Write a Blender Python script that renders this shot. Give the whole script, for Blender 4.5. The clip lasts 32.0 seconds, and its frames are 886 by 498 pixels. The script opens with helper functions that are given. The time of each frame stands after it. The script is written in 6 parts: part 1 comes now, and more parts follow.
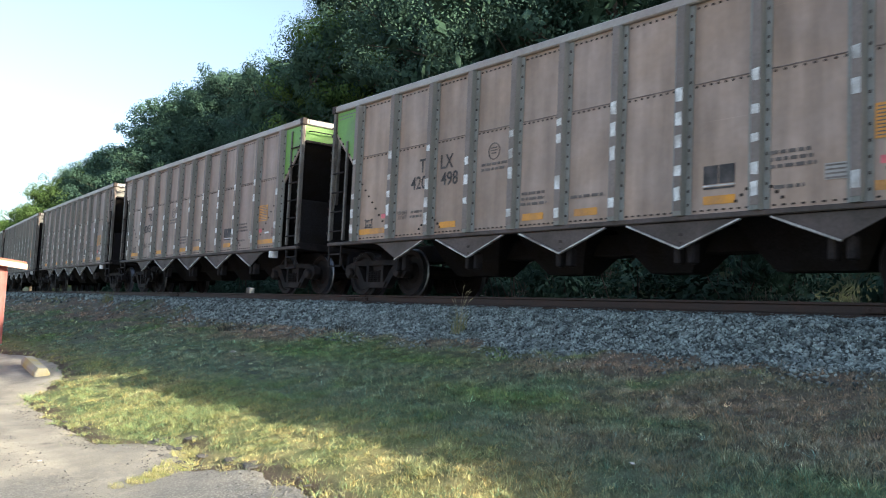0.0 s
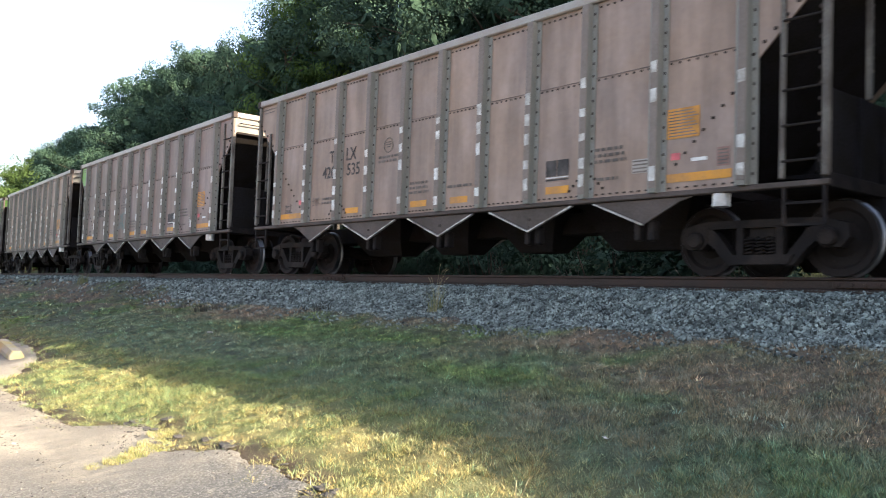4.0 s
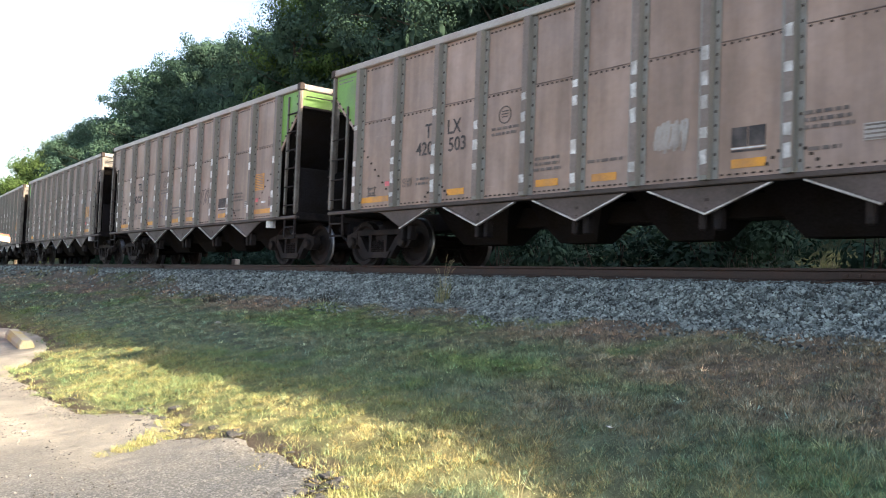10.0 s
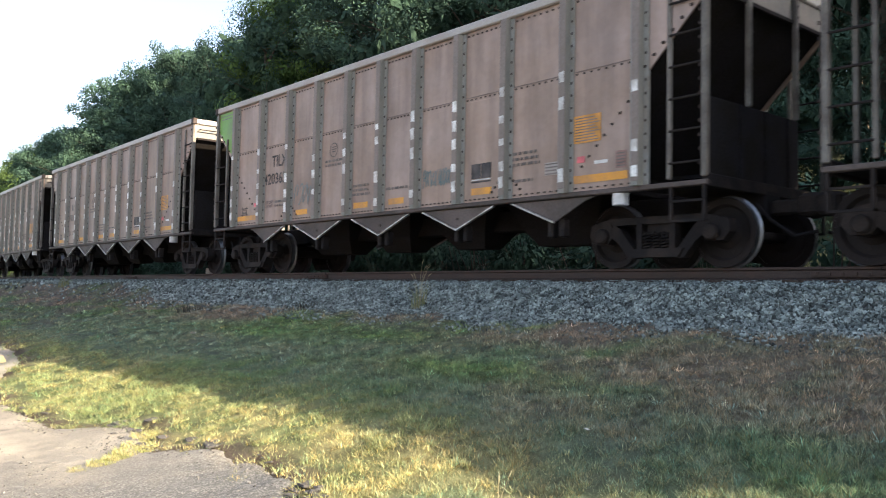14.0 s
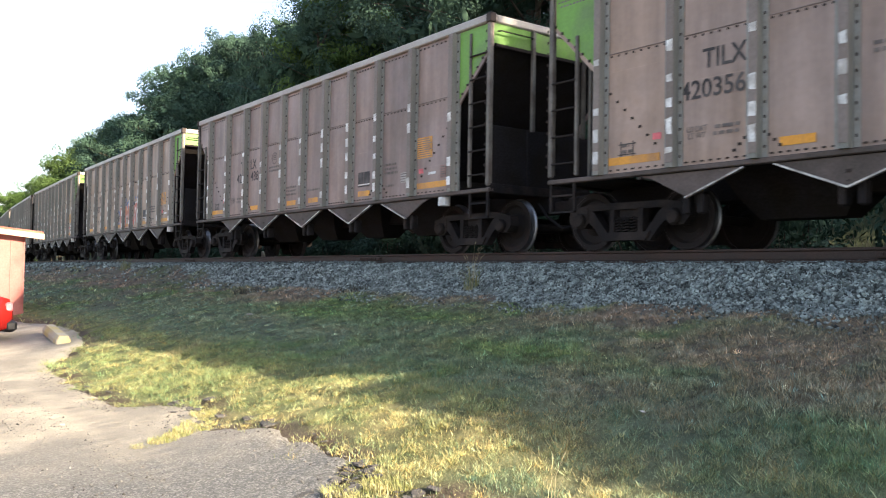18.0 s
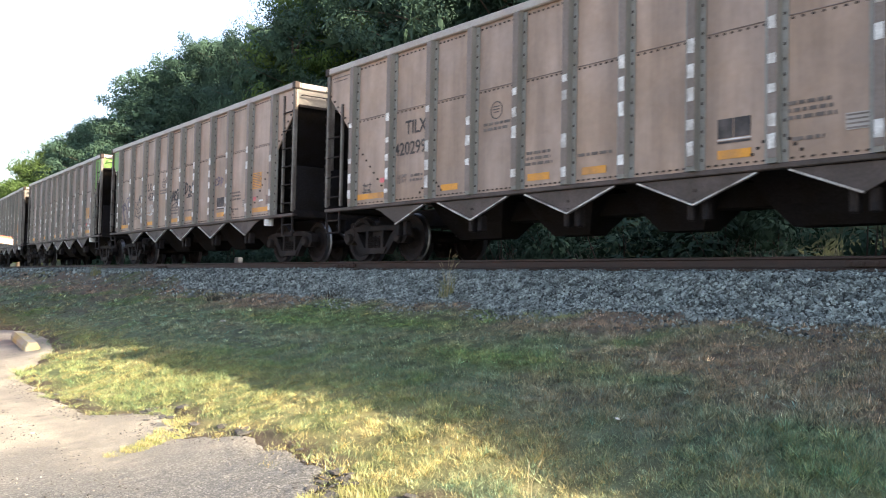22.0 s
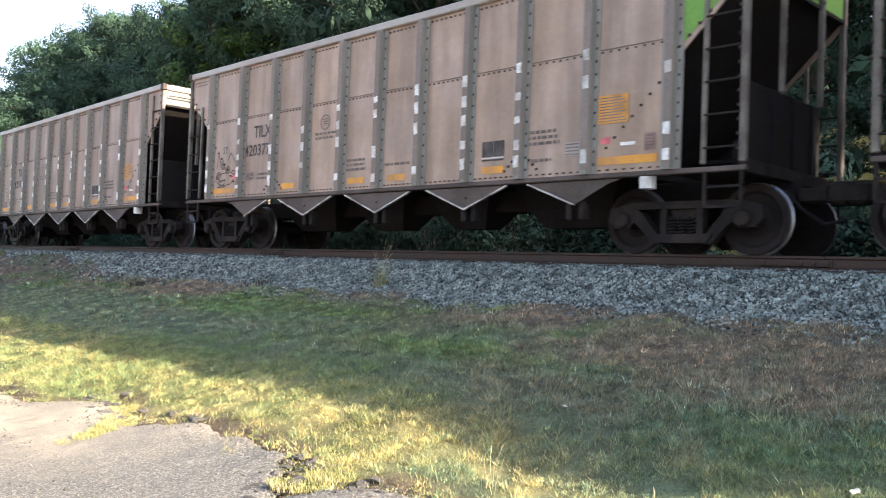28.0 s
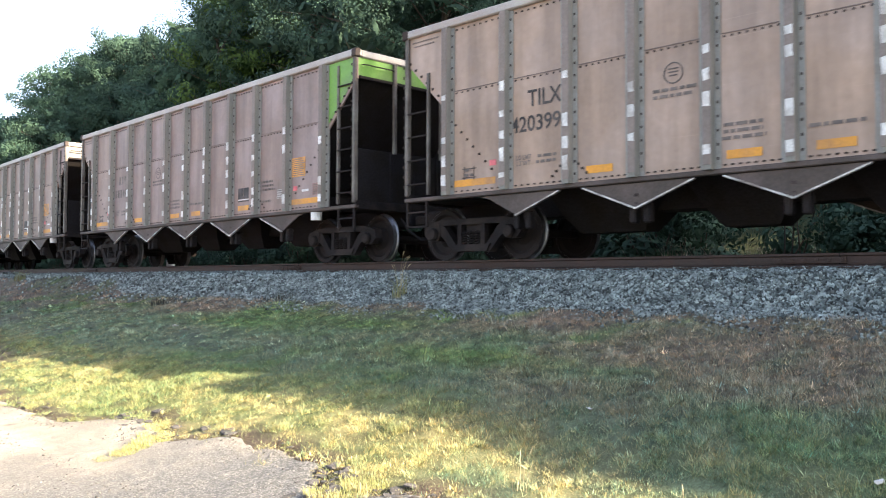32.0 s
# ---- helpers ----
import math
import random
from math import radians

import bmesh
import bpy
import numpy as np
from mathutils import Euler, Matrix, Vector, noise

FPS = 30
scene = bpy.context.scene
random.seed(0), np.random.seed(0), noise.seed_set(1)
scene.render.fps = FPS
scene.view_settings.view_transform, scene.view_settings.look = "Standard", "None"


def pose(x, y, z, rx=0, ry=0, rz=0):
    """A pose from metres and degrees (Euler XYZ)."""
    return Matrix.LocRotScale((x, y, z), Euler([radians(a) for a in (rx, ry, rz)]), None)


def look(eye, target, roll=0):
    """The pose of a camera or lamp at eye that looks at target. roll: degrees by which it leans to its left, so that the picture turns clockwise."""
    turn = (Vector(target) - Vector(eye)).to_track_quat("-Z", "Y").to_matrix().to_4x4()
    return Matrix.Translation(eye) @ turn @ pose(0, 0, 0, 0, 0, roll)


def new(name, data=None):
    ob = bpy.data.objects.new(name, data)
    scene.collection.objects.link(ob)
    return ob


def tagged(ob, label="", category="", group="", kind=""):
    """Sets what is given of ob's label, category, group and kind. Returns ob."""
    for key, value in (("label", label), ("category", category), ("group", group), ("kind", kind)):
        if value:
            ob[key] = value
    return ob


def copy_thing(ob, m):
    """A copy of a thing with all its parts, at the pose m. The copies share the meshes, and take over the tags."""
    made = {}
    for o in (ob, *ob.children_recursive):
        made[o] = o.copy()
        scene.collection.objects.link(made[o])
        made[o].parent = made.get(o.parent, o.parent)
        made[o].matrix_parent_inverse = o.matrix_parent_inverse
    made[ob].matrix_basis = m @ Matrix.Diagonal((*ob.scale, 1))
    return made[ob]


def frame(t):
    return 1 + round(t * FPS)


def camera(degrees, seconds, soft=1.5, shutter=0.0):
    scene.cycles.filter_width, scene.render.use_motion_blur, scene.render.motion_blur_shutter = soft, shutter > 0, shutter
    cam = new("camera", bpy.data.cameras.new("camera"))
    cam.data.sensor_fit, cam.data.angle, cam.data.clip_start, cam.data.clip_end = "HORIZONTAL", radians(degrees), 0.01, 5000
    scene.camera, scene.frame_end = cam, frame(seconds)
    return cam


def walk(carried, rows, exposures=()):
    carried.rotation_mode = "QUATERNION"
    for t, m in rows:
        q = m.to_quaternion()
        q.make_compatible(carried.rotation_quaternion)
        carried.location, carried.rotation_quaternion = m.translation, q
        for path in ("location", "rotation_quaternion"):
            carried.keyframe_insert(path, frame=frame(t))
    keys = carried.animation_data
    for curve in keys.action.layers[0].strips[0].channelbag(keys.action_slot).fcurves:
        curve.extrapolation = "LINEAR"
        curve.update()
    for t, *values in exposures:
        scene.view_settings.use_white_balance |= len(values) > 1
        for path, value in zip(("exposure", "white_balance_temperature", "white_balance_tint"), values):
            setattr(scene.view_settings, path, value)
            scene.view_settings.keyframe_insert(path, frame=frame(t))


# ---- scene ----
# ============ camera ============
cam = camera(55.15, 32.0, soft=1.0, shutter=0.12)
PATH = [
    (0, pose(-0.071, -0.019, 1.612, 94.55, -2.61, 50.74)),
    (0.5, pose(-0.096, -0.033, 1.599, 94.38, -2.01, 48.91)),
    (1, pose(-0.097, -0.057, 1.595, 93.54, -1.98, 48.65)),
    (1.5, pose(-0.078, -0.033, 1.592, 92.34, -2.50, 50.19)),
    (2, pose(-0.052, -0.031, 1.599, 92.57, -1.42, 50.76)),
    (2.5, pose(-0.043, -0.029, 1.596, 92.10, -1.47, 51.19)),
    (4.5, pose(-0.027, 0.010, 1.614, 94.06, -2.49, 48.90)),
    (5, pose(-0.017, 0.022, 1.584, 95.57, -2.63, 50.02)),
    (5.5, pose(-0.008, 0.015, 1.592, 93.63, -2.17, 49.63)),
    (6, pose(-0.019, 0.005, 1.599, 92.74, -2.39, 51.01)),
    (6.5, pose(-0.003, 0.005, 1.598, 93.18, -2.26, 51.74)),
    (7, pose(-0.006, 0.010, 1.604, 92.85, -1.52, 51.07)),
    (7.5, pose(0.006, 0.003, 1.603, 93.35, -1.88, 50.84)),
    (8, pose(0.004, 0.008, 1.593, 93.01, -1.46, 50.83)),
    (8.5, pose(0.004, 0.011, 1.594, 92.66, -1.67, 50.54)),
    (9, pose(0.000, 0.001, 1.600, 92.53, -2.10, 50.42)),
    (9.5, pose(0.002, 0.002, 1.597, 92.58, -2.17, 50.18)),
    (10, pose(0.003, 0.007, 1.594, 92.60, -2.17, 49.92)),
    (10.5, pose(-0.005, 0.009, 1.597, 92.50, -2.17, 49.73)),
    (11, pose(-0.004, 0.011, 1.590, 92.08, -2.16, 49.70)),
    (11.5, pose(0.001, 0.009, 1.595, 91.71, -2.06, 49.77)),
    (12, pose(-0.002, 0.005, 1.595, 91.84, -2.31, 49.73)),
    (12.5, pose(-0.002, 0.010, 1.593, 91.95, -2.42, 49.64)),
    (13, pose(-0.008, 0.016, 1.592, 92.23, -2.29, 49.21)),
    (13.5, pose(0.003, 0.013, 1.605, 92.38, -1.90, 48.81)),
    (14, pose(0.011, -0.003, 1.603, 92.97, -1.07, 48.30)),
    (14.5, pose(0.007, 0.003, 1.609, 93.57, -0.99, 50.27)),
    (15, pose(0.006, 0.015, 1.598, 93.62, -1.36, 49.65)),
    (15.5, pose(0.007, 0.009, 1.599, 93.02, -1.51, 51.23)),
    (17.5, pose(-0.002, -0.010, 1.588, 91.63, -1.28, 52.10)),
    (18, pose(-0.006, 0.014, 1.591, 91.73, -0.97, 51.86)),
    (18.5, pose(-0.009, 0.006, 1.593, 92.03, -1.55, 51.36)),
    (19, pose(-0.013, -0.005, 1.591, 92.13, -1.95, 51.68)),
    (19.5, pose(-0.013, -0.011, 1.599, 92.30, -1.62, 51.53)),
    (20, pose(-0.017, -0.008, 1.591, 92.33, -1.60, 50.98)),
    (20.5, pose(-0.011, 0.000, 1.590, 92.16, -1.49, 50.35)),
    (21, pose(-0.011, 0.002, 1.592, 92.02, -1.21, 49.52)),
    (21.5, pose(-0.008, -0.002, 1.597, 92.06, -1.13, 49.51)),
    (22, pose(-0.009, -0.017, 1.599, 92.21, -1.14, 50.07)),
    (22.5, pose(-0.007, -0.008, 1.600, 93.27, -1.41, 51.67)),
    (23, pose(-0.008, -0.011, 1.596, 93.30, -1.64, 50.97)),
    (23.5, pose(-0.004, -0.005, 1.588, 92.82, -1.07, 50.86)),
    (24, pose(-0.002, 0.011, 1.580, 92.14, -1.14, 50.88)),
    (24.5, pose(-0.004, 0.021, 1.590, 91.80, -1.12, 50.23)),
    (26.5, pose(-0.184, -0.267, 1.627, 91.43, -1.60, 48.92)),
    (27, pose(-0.201, -0.373, 1.633, 90.57, 0.62, 45.76)),
    (27.5, pose(-0.113, -0.438, 1.634, 91.53, 0.78, 44.89)),
    (28, pose(-0.063, -0.550, 1.645, 91.50, -2.15, 43.82)),
    (28.5, pose(-0.025, -0.667, 1.625, 90.68, -1.71, 45.06)),
    (29, pose(-0.022, -0.689, 1.649, 90.66, -1.09, 45.51)),
    (29.5, pose(-0.007, -0.680, 1.643, 91.68, 0.15, 43.02)),
    (30, pose(0.001, -0.672, 1.643, 91.30, 0.72, 40.71)),
    (30.5, pose(-0.006, -0.708, 1.641, 91.93, 1.08, 40.11)),
    (31, pose(0.006, -0.730, 1.638, 91.96, -0.72, 44.07)),
    (31.5, pose(-0.007, -0.715, 1.639, 92.17, -0.44, 44.47)),
    (32, pose(-0.008, -0.734, 1.646, 92.11, -0.20, 44.65)),
]
walk(cam, PATH, [
    (0, 1.52, 5850, 9), (0.4, 1.68, 6050, 12), (1.0, 2.02, 6400, 15), (2.0, 1.92, 6400, 15), (6.0, 1.88, 6400, 15), (20, 1.86, 6400, 15), (22, 1.96, 6400, 16), (24, 1.88, 6400, 16), (27, 1.90, 6400, 17), (28, 2.18, 6400, 17), (30, 2.12, 6400, 17), (31, 2.36, 6400, 16), (32, 2.36, 6400, 16)])

# ============ light ============
SUN_AZ = math.radians(19.8)      # from +x towards +y
SUN_EL = math.radians(21.8)
world = bpy.data.worlds.new("world")
scene.world = world
world.use_nodes = True
wn, wl = world.node_tree.nodes, world.node_tree.links
sky = wn.new("ShaderNodeTexSky")
sky.sky_type = "NISHITA"
sky.sun_disc = False
sky.sun_elevation = SUN_EL
sky.sun_rotation = math.pi / 2 - SUN_AZ
sky.dust_density = 1.5
haze = wn.new("ShaderNodeHueSaturation")
haze.inputs["Saturation"].default_value = 0.80
haze.inputs["Value"].default_value = 1.15
wl.new(sky.outputs[0], haze.inputs["Color"])
wl.new(haze.outputs[0], wn["Background"].inputs[0])
wn["Background"].inputs[1].default_value = 0.10
sun = new("sun", bpy.data.lights.new("sun", "SUN"))
sun.data.energy = 5.0
sun.data.angle = math.radians(0.35)
sun.data.color = (1.0, 0.86, 0.62)
sun.matrix_basis = look((math.cos(SUN_AZ) * math.cos(SUN_EL) * 100, math.sin(SUN_AZ) * math.cos(SUN_EL) * 100, math.sin(SUN_EL) * 100), (0, 0, 0))

# ============ the plan ============
BEND = 0.0009                    # the track bends away from the viewer
RAIL = 2.0                       # height of the rail heads
MID = 10.85                      # line of the track at x = 0
PITCH = 14.99                    # length of a car over couplers


def bend(x):
    """Sideways shift of the track at x."""
    return BEND * x * x if x > -90 else BEND * 8100 + 0.162 * (-90 - x)


def slope_of(x):
    return 2 * BEND * x if x > -90 else -0.162


BANK_Y = (-60, 2.5, 3.3, 4, 5.2, 6.2, 7.5, 8.1, 8.6, 9.25, 9.7, 12.0, 12.8, 14.5, 17, 60, 140)
BANK_Z = (0, 0, .10, .27, .57, .77, 1.04, 1.17, 1.33, 1.74, 1.80, 1.80, 1.30, 1.25, 1.5, 18, 30)


def relief(x, b):
    """Small unevenness of the turf; b: distance across the bank."""
    if not 2.9 < b < 8.6:
        return 0.0  # the paving and the ballast are smooth
    k = min(1.0, (b - 2.9) / 0.5, (8.6 - b) / 0.4)
    dip = 0.15 * min(1.0, max(0.0, (x + 5.8) / 1.6)) * math.exp(-((b - 4.35) / 0.75) ** 2)
    return k * -dip + k * (0.04 * noise.noise((x * 0.9, b * 0.9, 3)) + 0.03 * noise.noise((x * 3, b * 3, 9)))


def lie(x, y):
    """Height of the land at a place."""
    b = y - bend(x)
    return float(np.interp(b, BANK_Y, BANK_Z)) + relief(x, b)


def ballast_foot(x, b):
    """Distance across the bank at which the crushed stone begins; far off it lies only by the rails."""
    return 8.32 + 0.35 * noise.noise((x * 0.55, 1, 4)) + 0.25 * noise.noise((x * 2.3, b * 2, 8)) + 0.85 * min(1.0, max(0.0, (-18.5 - x) / 7))


EDGE_X = (-60, -40, -25, -21.3, -19.3, -17.6, -15.6, -14.6, -14.2, -11.8, -9.5, -9.2, -8.5, -8.0, -7.7, -7.2, -6.5, -5.9, -5.4, -5.1, -4.9, -4.6, -4.2, -3.6, -3.2, -1, 40)
EDGE_Y = (3.2, 3.4, 4.4, 4.65, 4.8, 4.7, 4.3, 3.7, 3.35, 3.1, 3.06, 3.5, 3.58, 3.35, 3.2, 3.55, 3.62, 3.6, 3.4, 3.1, 2.9, 3.45, 3.6, 3.45, 3.1, 3.2, 3.2)


def verge(x):
    """Where the paving ends."""
    return float(np.interp(x, EDGE_X, EDGE_Y)) + 0.09 * noise.noise((x * 3.1, 7, 0)) + 0.06 * noise.noise((x * 9, 2, 0)) + 0.03 * noise.noise((x * 25, 3, 0))


# ============ materials ============
def material(name, colour, rough=0.7, metal=0.0, vary=0.15, scale=3.0, fine=40.0, bump=0.1, second=None, amount=0.4, island=0.0, each=0.0, stretch=(1, 1, 1), local=False):
    m = bpy.data.materials.new(name)
    m.use_nodes = True
    n, k = m.node_tree.nodes, m.node_tree.links
    b = n["Principled BSDF"]
    b.inputs["Roughness"].default_value = rough
    b.inputs["Metallic"].default_value = metal
    geo = n.new("ShaderNodeNewGeometry")
    tex = n.new("ShaderNodeTexCoord")
    mp = n.new("ShaderNodeMapping")
    mp.inputs["Scale"].default_value = stretch
    k.new(tex.outputs["Object"], mp.inputs[0])
    src = mp.outputs[0]
    if each or local:
        info = n.new("ShaderNodeObjectInfo")
        add = n.new("ShaderNodeVectorMath")
        mul = n.new("ShaderNodeMath")
        mul.operation = "MULTIPLY"
        mul.inputs[1].default_value = 37.0
        k.new(info.outputs["Random"], mul.inputs[0])
        k.new(src, add.inputs[0])
        k.new(mul.outputs[0], add.inputs[1])
        src = add.outputs[0]
    big = n.new("ShaderNodeTexNoise")
    big.inputs["Scale"].default_value = scale
    big.inputs["Detail"].default_value = 6
    k.new(src, big.inputs["Vector"])
    small = n.new("ShaderNodeTexNoise")
    small.inputs["Scale"].default_value = fine
    small.inputs["Detail"].default_value = 4
    k.new(src, small.inputs["Vector"])
    base = n.new("ShaderNodeMix")
    base.data_type = "RGBA"
    base.inputs[6].default_value = (*colour, 1)
    base.inputs[7].default_value = (*(second or [c * 0.55 for c in colour]), 1)
    ramp = n.new("ShaderNodeMapRange")
    ramp.inputs[1].default_value = 0.62 - 0.5 * amount
    ramp.inputs[2].default_value = 0.80 - 0.4 * amount
    k.new(big.outputs[0], ramp.inputs[0])
    k.new(ramp.outputs[0], base.inputs[0])
    hsv = n.new("ShaderNodeHueSaturation")
    k.new(base.outputs[2], hsv.inputs["Color"])
    val = n.new("ShaderNodeMapRange")
    val.inputs[1].default_value, val.inputs[2].default_value = 0.25, 0.75
    val.inputs[3].default_value, val.inputs[4].default_value = 1 - vary, 1 + vary
    k.new(small.outputs[0], val.inputs[0])
    last = val.outputs[0]
    for on, pick in ((island, geo.outputs["Random Per Island"]), (each, None)):
        if not on:
            continue
        rng = n.new("ShaderNodeMapRange")
        rng.inputs[3].default_value, rng.inputs[4].default_value = 1 - on, 1 + on
        k.new(pick if pick else info.outputs["Random"], rng.inputs[0])
        mu = n.new("ShaderNodeMath")
        mu.operation = "MULTIPLY"
        k.new(last, mu.inputs[0])
        k.new(rng.outputs[0], mu.inputs[1])
        last = mu.outputs[0]
    k.new(last, hsv.inputs["Value"])
    k.new(hsv.outputs[0], b.inputs["Base Color"])
    if bump:
        bp = n.new("ShaderNodeBump")
        bp.inputs["Strength"].default_value = bump
        bp.inputs["Distance"].default_value = 0.02
        k.new(small.outputs[0], bp.inputs["Height"])
        k.new(bp.outputs[0], b.inputs["Normal"])
    return m


GRIMY = material("grimy_lower_steel", (0.118, 0.092, 0.083), 0.7, 0.15, 0.2, 1.5, 30, 0.08, (0.075, 0.06, 0.052), 0.5, each=0.1)
LADDER = material("ladder_steel", (0.17, 0.155, 0.135), 0.65, 0.1, 0.2, 2, 30, 0.08, (0.085, 0.07, 0.06), 0.5, each=0.1)
# Tones are partly the cars' own paint, partly light painted in.
PANELS = []
for shade, tone in (("taupe", (0.330, 0.242, 0.205)), ("rosy", (0.274, 0.203, 0.187)), ("sandy", (0.370, 0.272, 0.220))):
    PANELS.append(material(shade + "_weathered_panel", tone, 0.55, 0.15, 0.07, 0.9, 12, 0.02, (tone[0] * 0.93, tone[1] * 0.88, tone[2] * 0.80), 0.5, each=0.08, stretch=(0.8, 1, 1.0)))
PANEL = PANELS[0]
RIB = material("rib_paint", (0.180, 0.178, 0.155), 0.6, 0.15, 0.12, 2.0, 40, 0.05, (0.24, 0.22, 0.19), 0.4, each=0.06, stretch=(2, 2, 0.5))
CHORD = material("top_chord", (0.38, 0.35, 0.32), 0.55, 0.2, 0.12, 1.2, 30, 0.05, (0.33, 0.28, 0.25), 0.4, each=0.05)
# Darker than the side panels: stands for tree shade on the car ends.
DIM_END = material("dimmed_end_paint", (0.15, 0.145, 0.13), 0.6, 0.1, 0.12, 1.5, 30, 0.05, (0.22, 0.195, 0.165), 0.45, each=0.1)
GREEN = material("green_paint", (0.135, 0.31, 0.035), 0.5, 0.0, 0.12, 1.5, 30, 0.04, (0.12, 0.22, 0.05), 0.4)
# Near black: the shade under and between cars is put into this colour.
NEAR_BLACK = material("near_black_steel", (0.020, 0.018, 0.020), 0.9, 0.0, 0.3, 2, 30, 0.1, (0.017, 0.014, 0.012), 0.4)
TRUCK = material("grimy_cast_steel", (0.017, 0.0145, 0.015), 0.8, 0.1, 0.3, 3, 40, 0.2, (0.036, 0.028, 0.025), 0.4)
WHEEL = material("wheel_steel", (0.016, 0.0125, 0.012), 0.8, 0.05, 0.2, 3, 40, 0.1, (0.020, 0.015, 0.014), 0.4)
TREAD = material("polished_tread", (0.30, 0.30, 0.32), 0.38, 0.85, 0.1, 3, 40, 0.02)
FLANGE = material("worn_flange", (0.50, 0.48, 0.46), 0.45, 0.5, 0.25, 3, 30, 0.05, (0.2, 0.17, 0.15), 0.35)
YELLOW = material("amber_reflector", (0.70, 0.30, 0.02), 0.5, 0, 0.12, 2, 30, 0.02, (0.42, 0.20, 0.06), 0.4)
ORANGE = material("orange_placard", (0.62, 0.27, 0.04), 0.5, 0, 0.15, 3, 40, 0.02)
WHITE = material("white_paint", (0.74, 0.73, 0.72), 0.5, 0, 0.1, 4, 50, 0.02, (0.5, 0.48, 0.46), 0.35, each=0.1)
WORN = material("worn_reflective_film", (0.70, 0.69, 0.67), 0.5, 0, 0.25, 5, 40, 0.02, (0.42, 0.39, 0.36), 0.45, each=0.2)
REDPLATE = material("reddish_plate", (0.34, 0.19, 0.16), 0.6, 0, 0.15, 4, 50, 0.0)
INK = material("stencil_ink", (0.035, 0.03, 0.03), 0.7, 0, 0.2, 4, 50, 0.0, (0.1, 0.085, 0.08), 0.35)
STRIP = material("stained_flange", (0.185, 0.150, 0.130), 0.65, 0.1, 0.15, 3, 30, 0.05, (0.21, 0.17, 0.15), 0.45, each=0.1)
FLANGED = material("pale_flange", (0.26, 0.255, 0.235), 0.6, 0.1, 0.12, 3, 30, 0.05, (0.22, 0.205, 0.18), 0.4, each=0.06)
SEAM = material("grimy_seam", (0.15, 0.108, 0.092), 0.75, 0.0, 0.2, 4, 30, 0.0, (0.22, 0.165, 0.145), 0.5, each=0.1)
SOFTINK = material("worn_ink", (0.10, 0.083, 0.075), 0.7, 0, 0.2, 4, 50, 0.0, (0.16, 0.13, 0.12), 0.4)
FADED = material("faded_ink", (0.20, 0.163, 0.145), 0.7, 0, 0.2, 4, 50, 0.0)
BOLT = material("dark_bolts", (0.065, 0.05, 0.044), 0.7, 0.3, 0.2, 4, 50, 0.0)
PINK = material("pink_tag", (0.75, 0.16, 0.18), 0.6, 0, 0.1, 4, 50, 0.0)
RAILM = material("rusty_rail", (0.05, 0.034, 0.028), 0.75, 0.3, 0.25, 3, 60, 0.1, (0.06, 0.036, 0.028), 0.45)
RAILTOP = material("rail_head", (0.40, 0.38, 0.36), 0.3, 0.9, 0.1, 3, 60, 0.02)
TIE = material("creosoted_timber", (0.06, 0.045, 0.035), 0.9, 0, 0.3, 4, 50, 0.3)
BALLAST = material("crushed_stone", (0.238, 0.272, 0.252), 0.85, 0, 0.25, 6, 70, 0.2, (0.115, 0.135, 0.128), 0.5, island=0.85)
GRIT = material("asphalt_chips", (0.20, 0.185, 0.16), 0.9, 0, 0.2, 6, 70, 0.1, (0.12, 0.11, 0.10), 0.5, island=0.75)
BARK = material("bark", (0.09, 0.07, 0.05), 0.9, 0, 0.3, 3, 25, 0.4)
LEAF = material("leaves", (0.043, 0.080, 0.058), 0.8, 0, 0.2, 0.12, 0.9, 0, (0.054, 0.100, 0.064), 0.5, island=0.14, each=0.15)
# Brighter, yellower copy of the leaves: the far trees' sunlight put into colour.
LEAFY = material("sunlit_leaves", (0.058, 0.095, 0.028), 0.8, 0, 0.2, 0.12, 0.9, 0, (0.07, 0.12, 0.03), 0.5, island=0.35, each=0.15)
TWIG = material("pale_twigs", (0.33, 0.29, 0.24), 0.85, 0, 0.2, 3, 30, 0.1)
SHED = material("red_board", (0.40, 0.15, 0.125), 0.75, 0, 0.12, 1.2, 25, 0.1, (0.28, 0.075, 0.06), 0.4)
SHEDROOF = material("shed_roofing", (0.42, 0.13, 0.08), 0.7, 0, 0.12, 2, 25, 0.1)
TRIMW = material("fascia_paint", (0.62, 0.42, 0.32), 0.6, 0, 0.1, 2, 25, 0.05)
CONCRETE = material("yellowed_concrete", (0.48, 0.39, 0.15), 0.85, 0, 0.15, 3, 40, 0.2, (0.42, 0.38, 0.28), 0.5)
CARRED = material("red_car_paint", (0.38, 0.018, 0.014), 0.25, 0.1, 0.03, 1, 20, 0.0)
CARBLACK = material("black_plastic", (0.02, 0.02, 0.022), 0.5, 0, 0.1, 2, 30, 0.05)
GLASSY = material("dark_glass", (0.02, 0.025, 0.03), 0.05, 0, 0.02, 2, 30, 0.0)


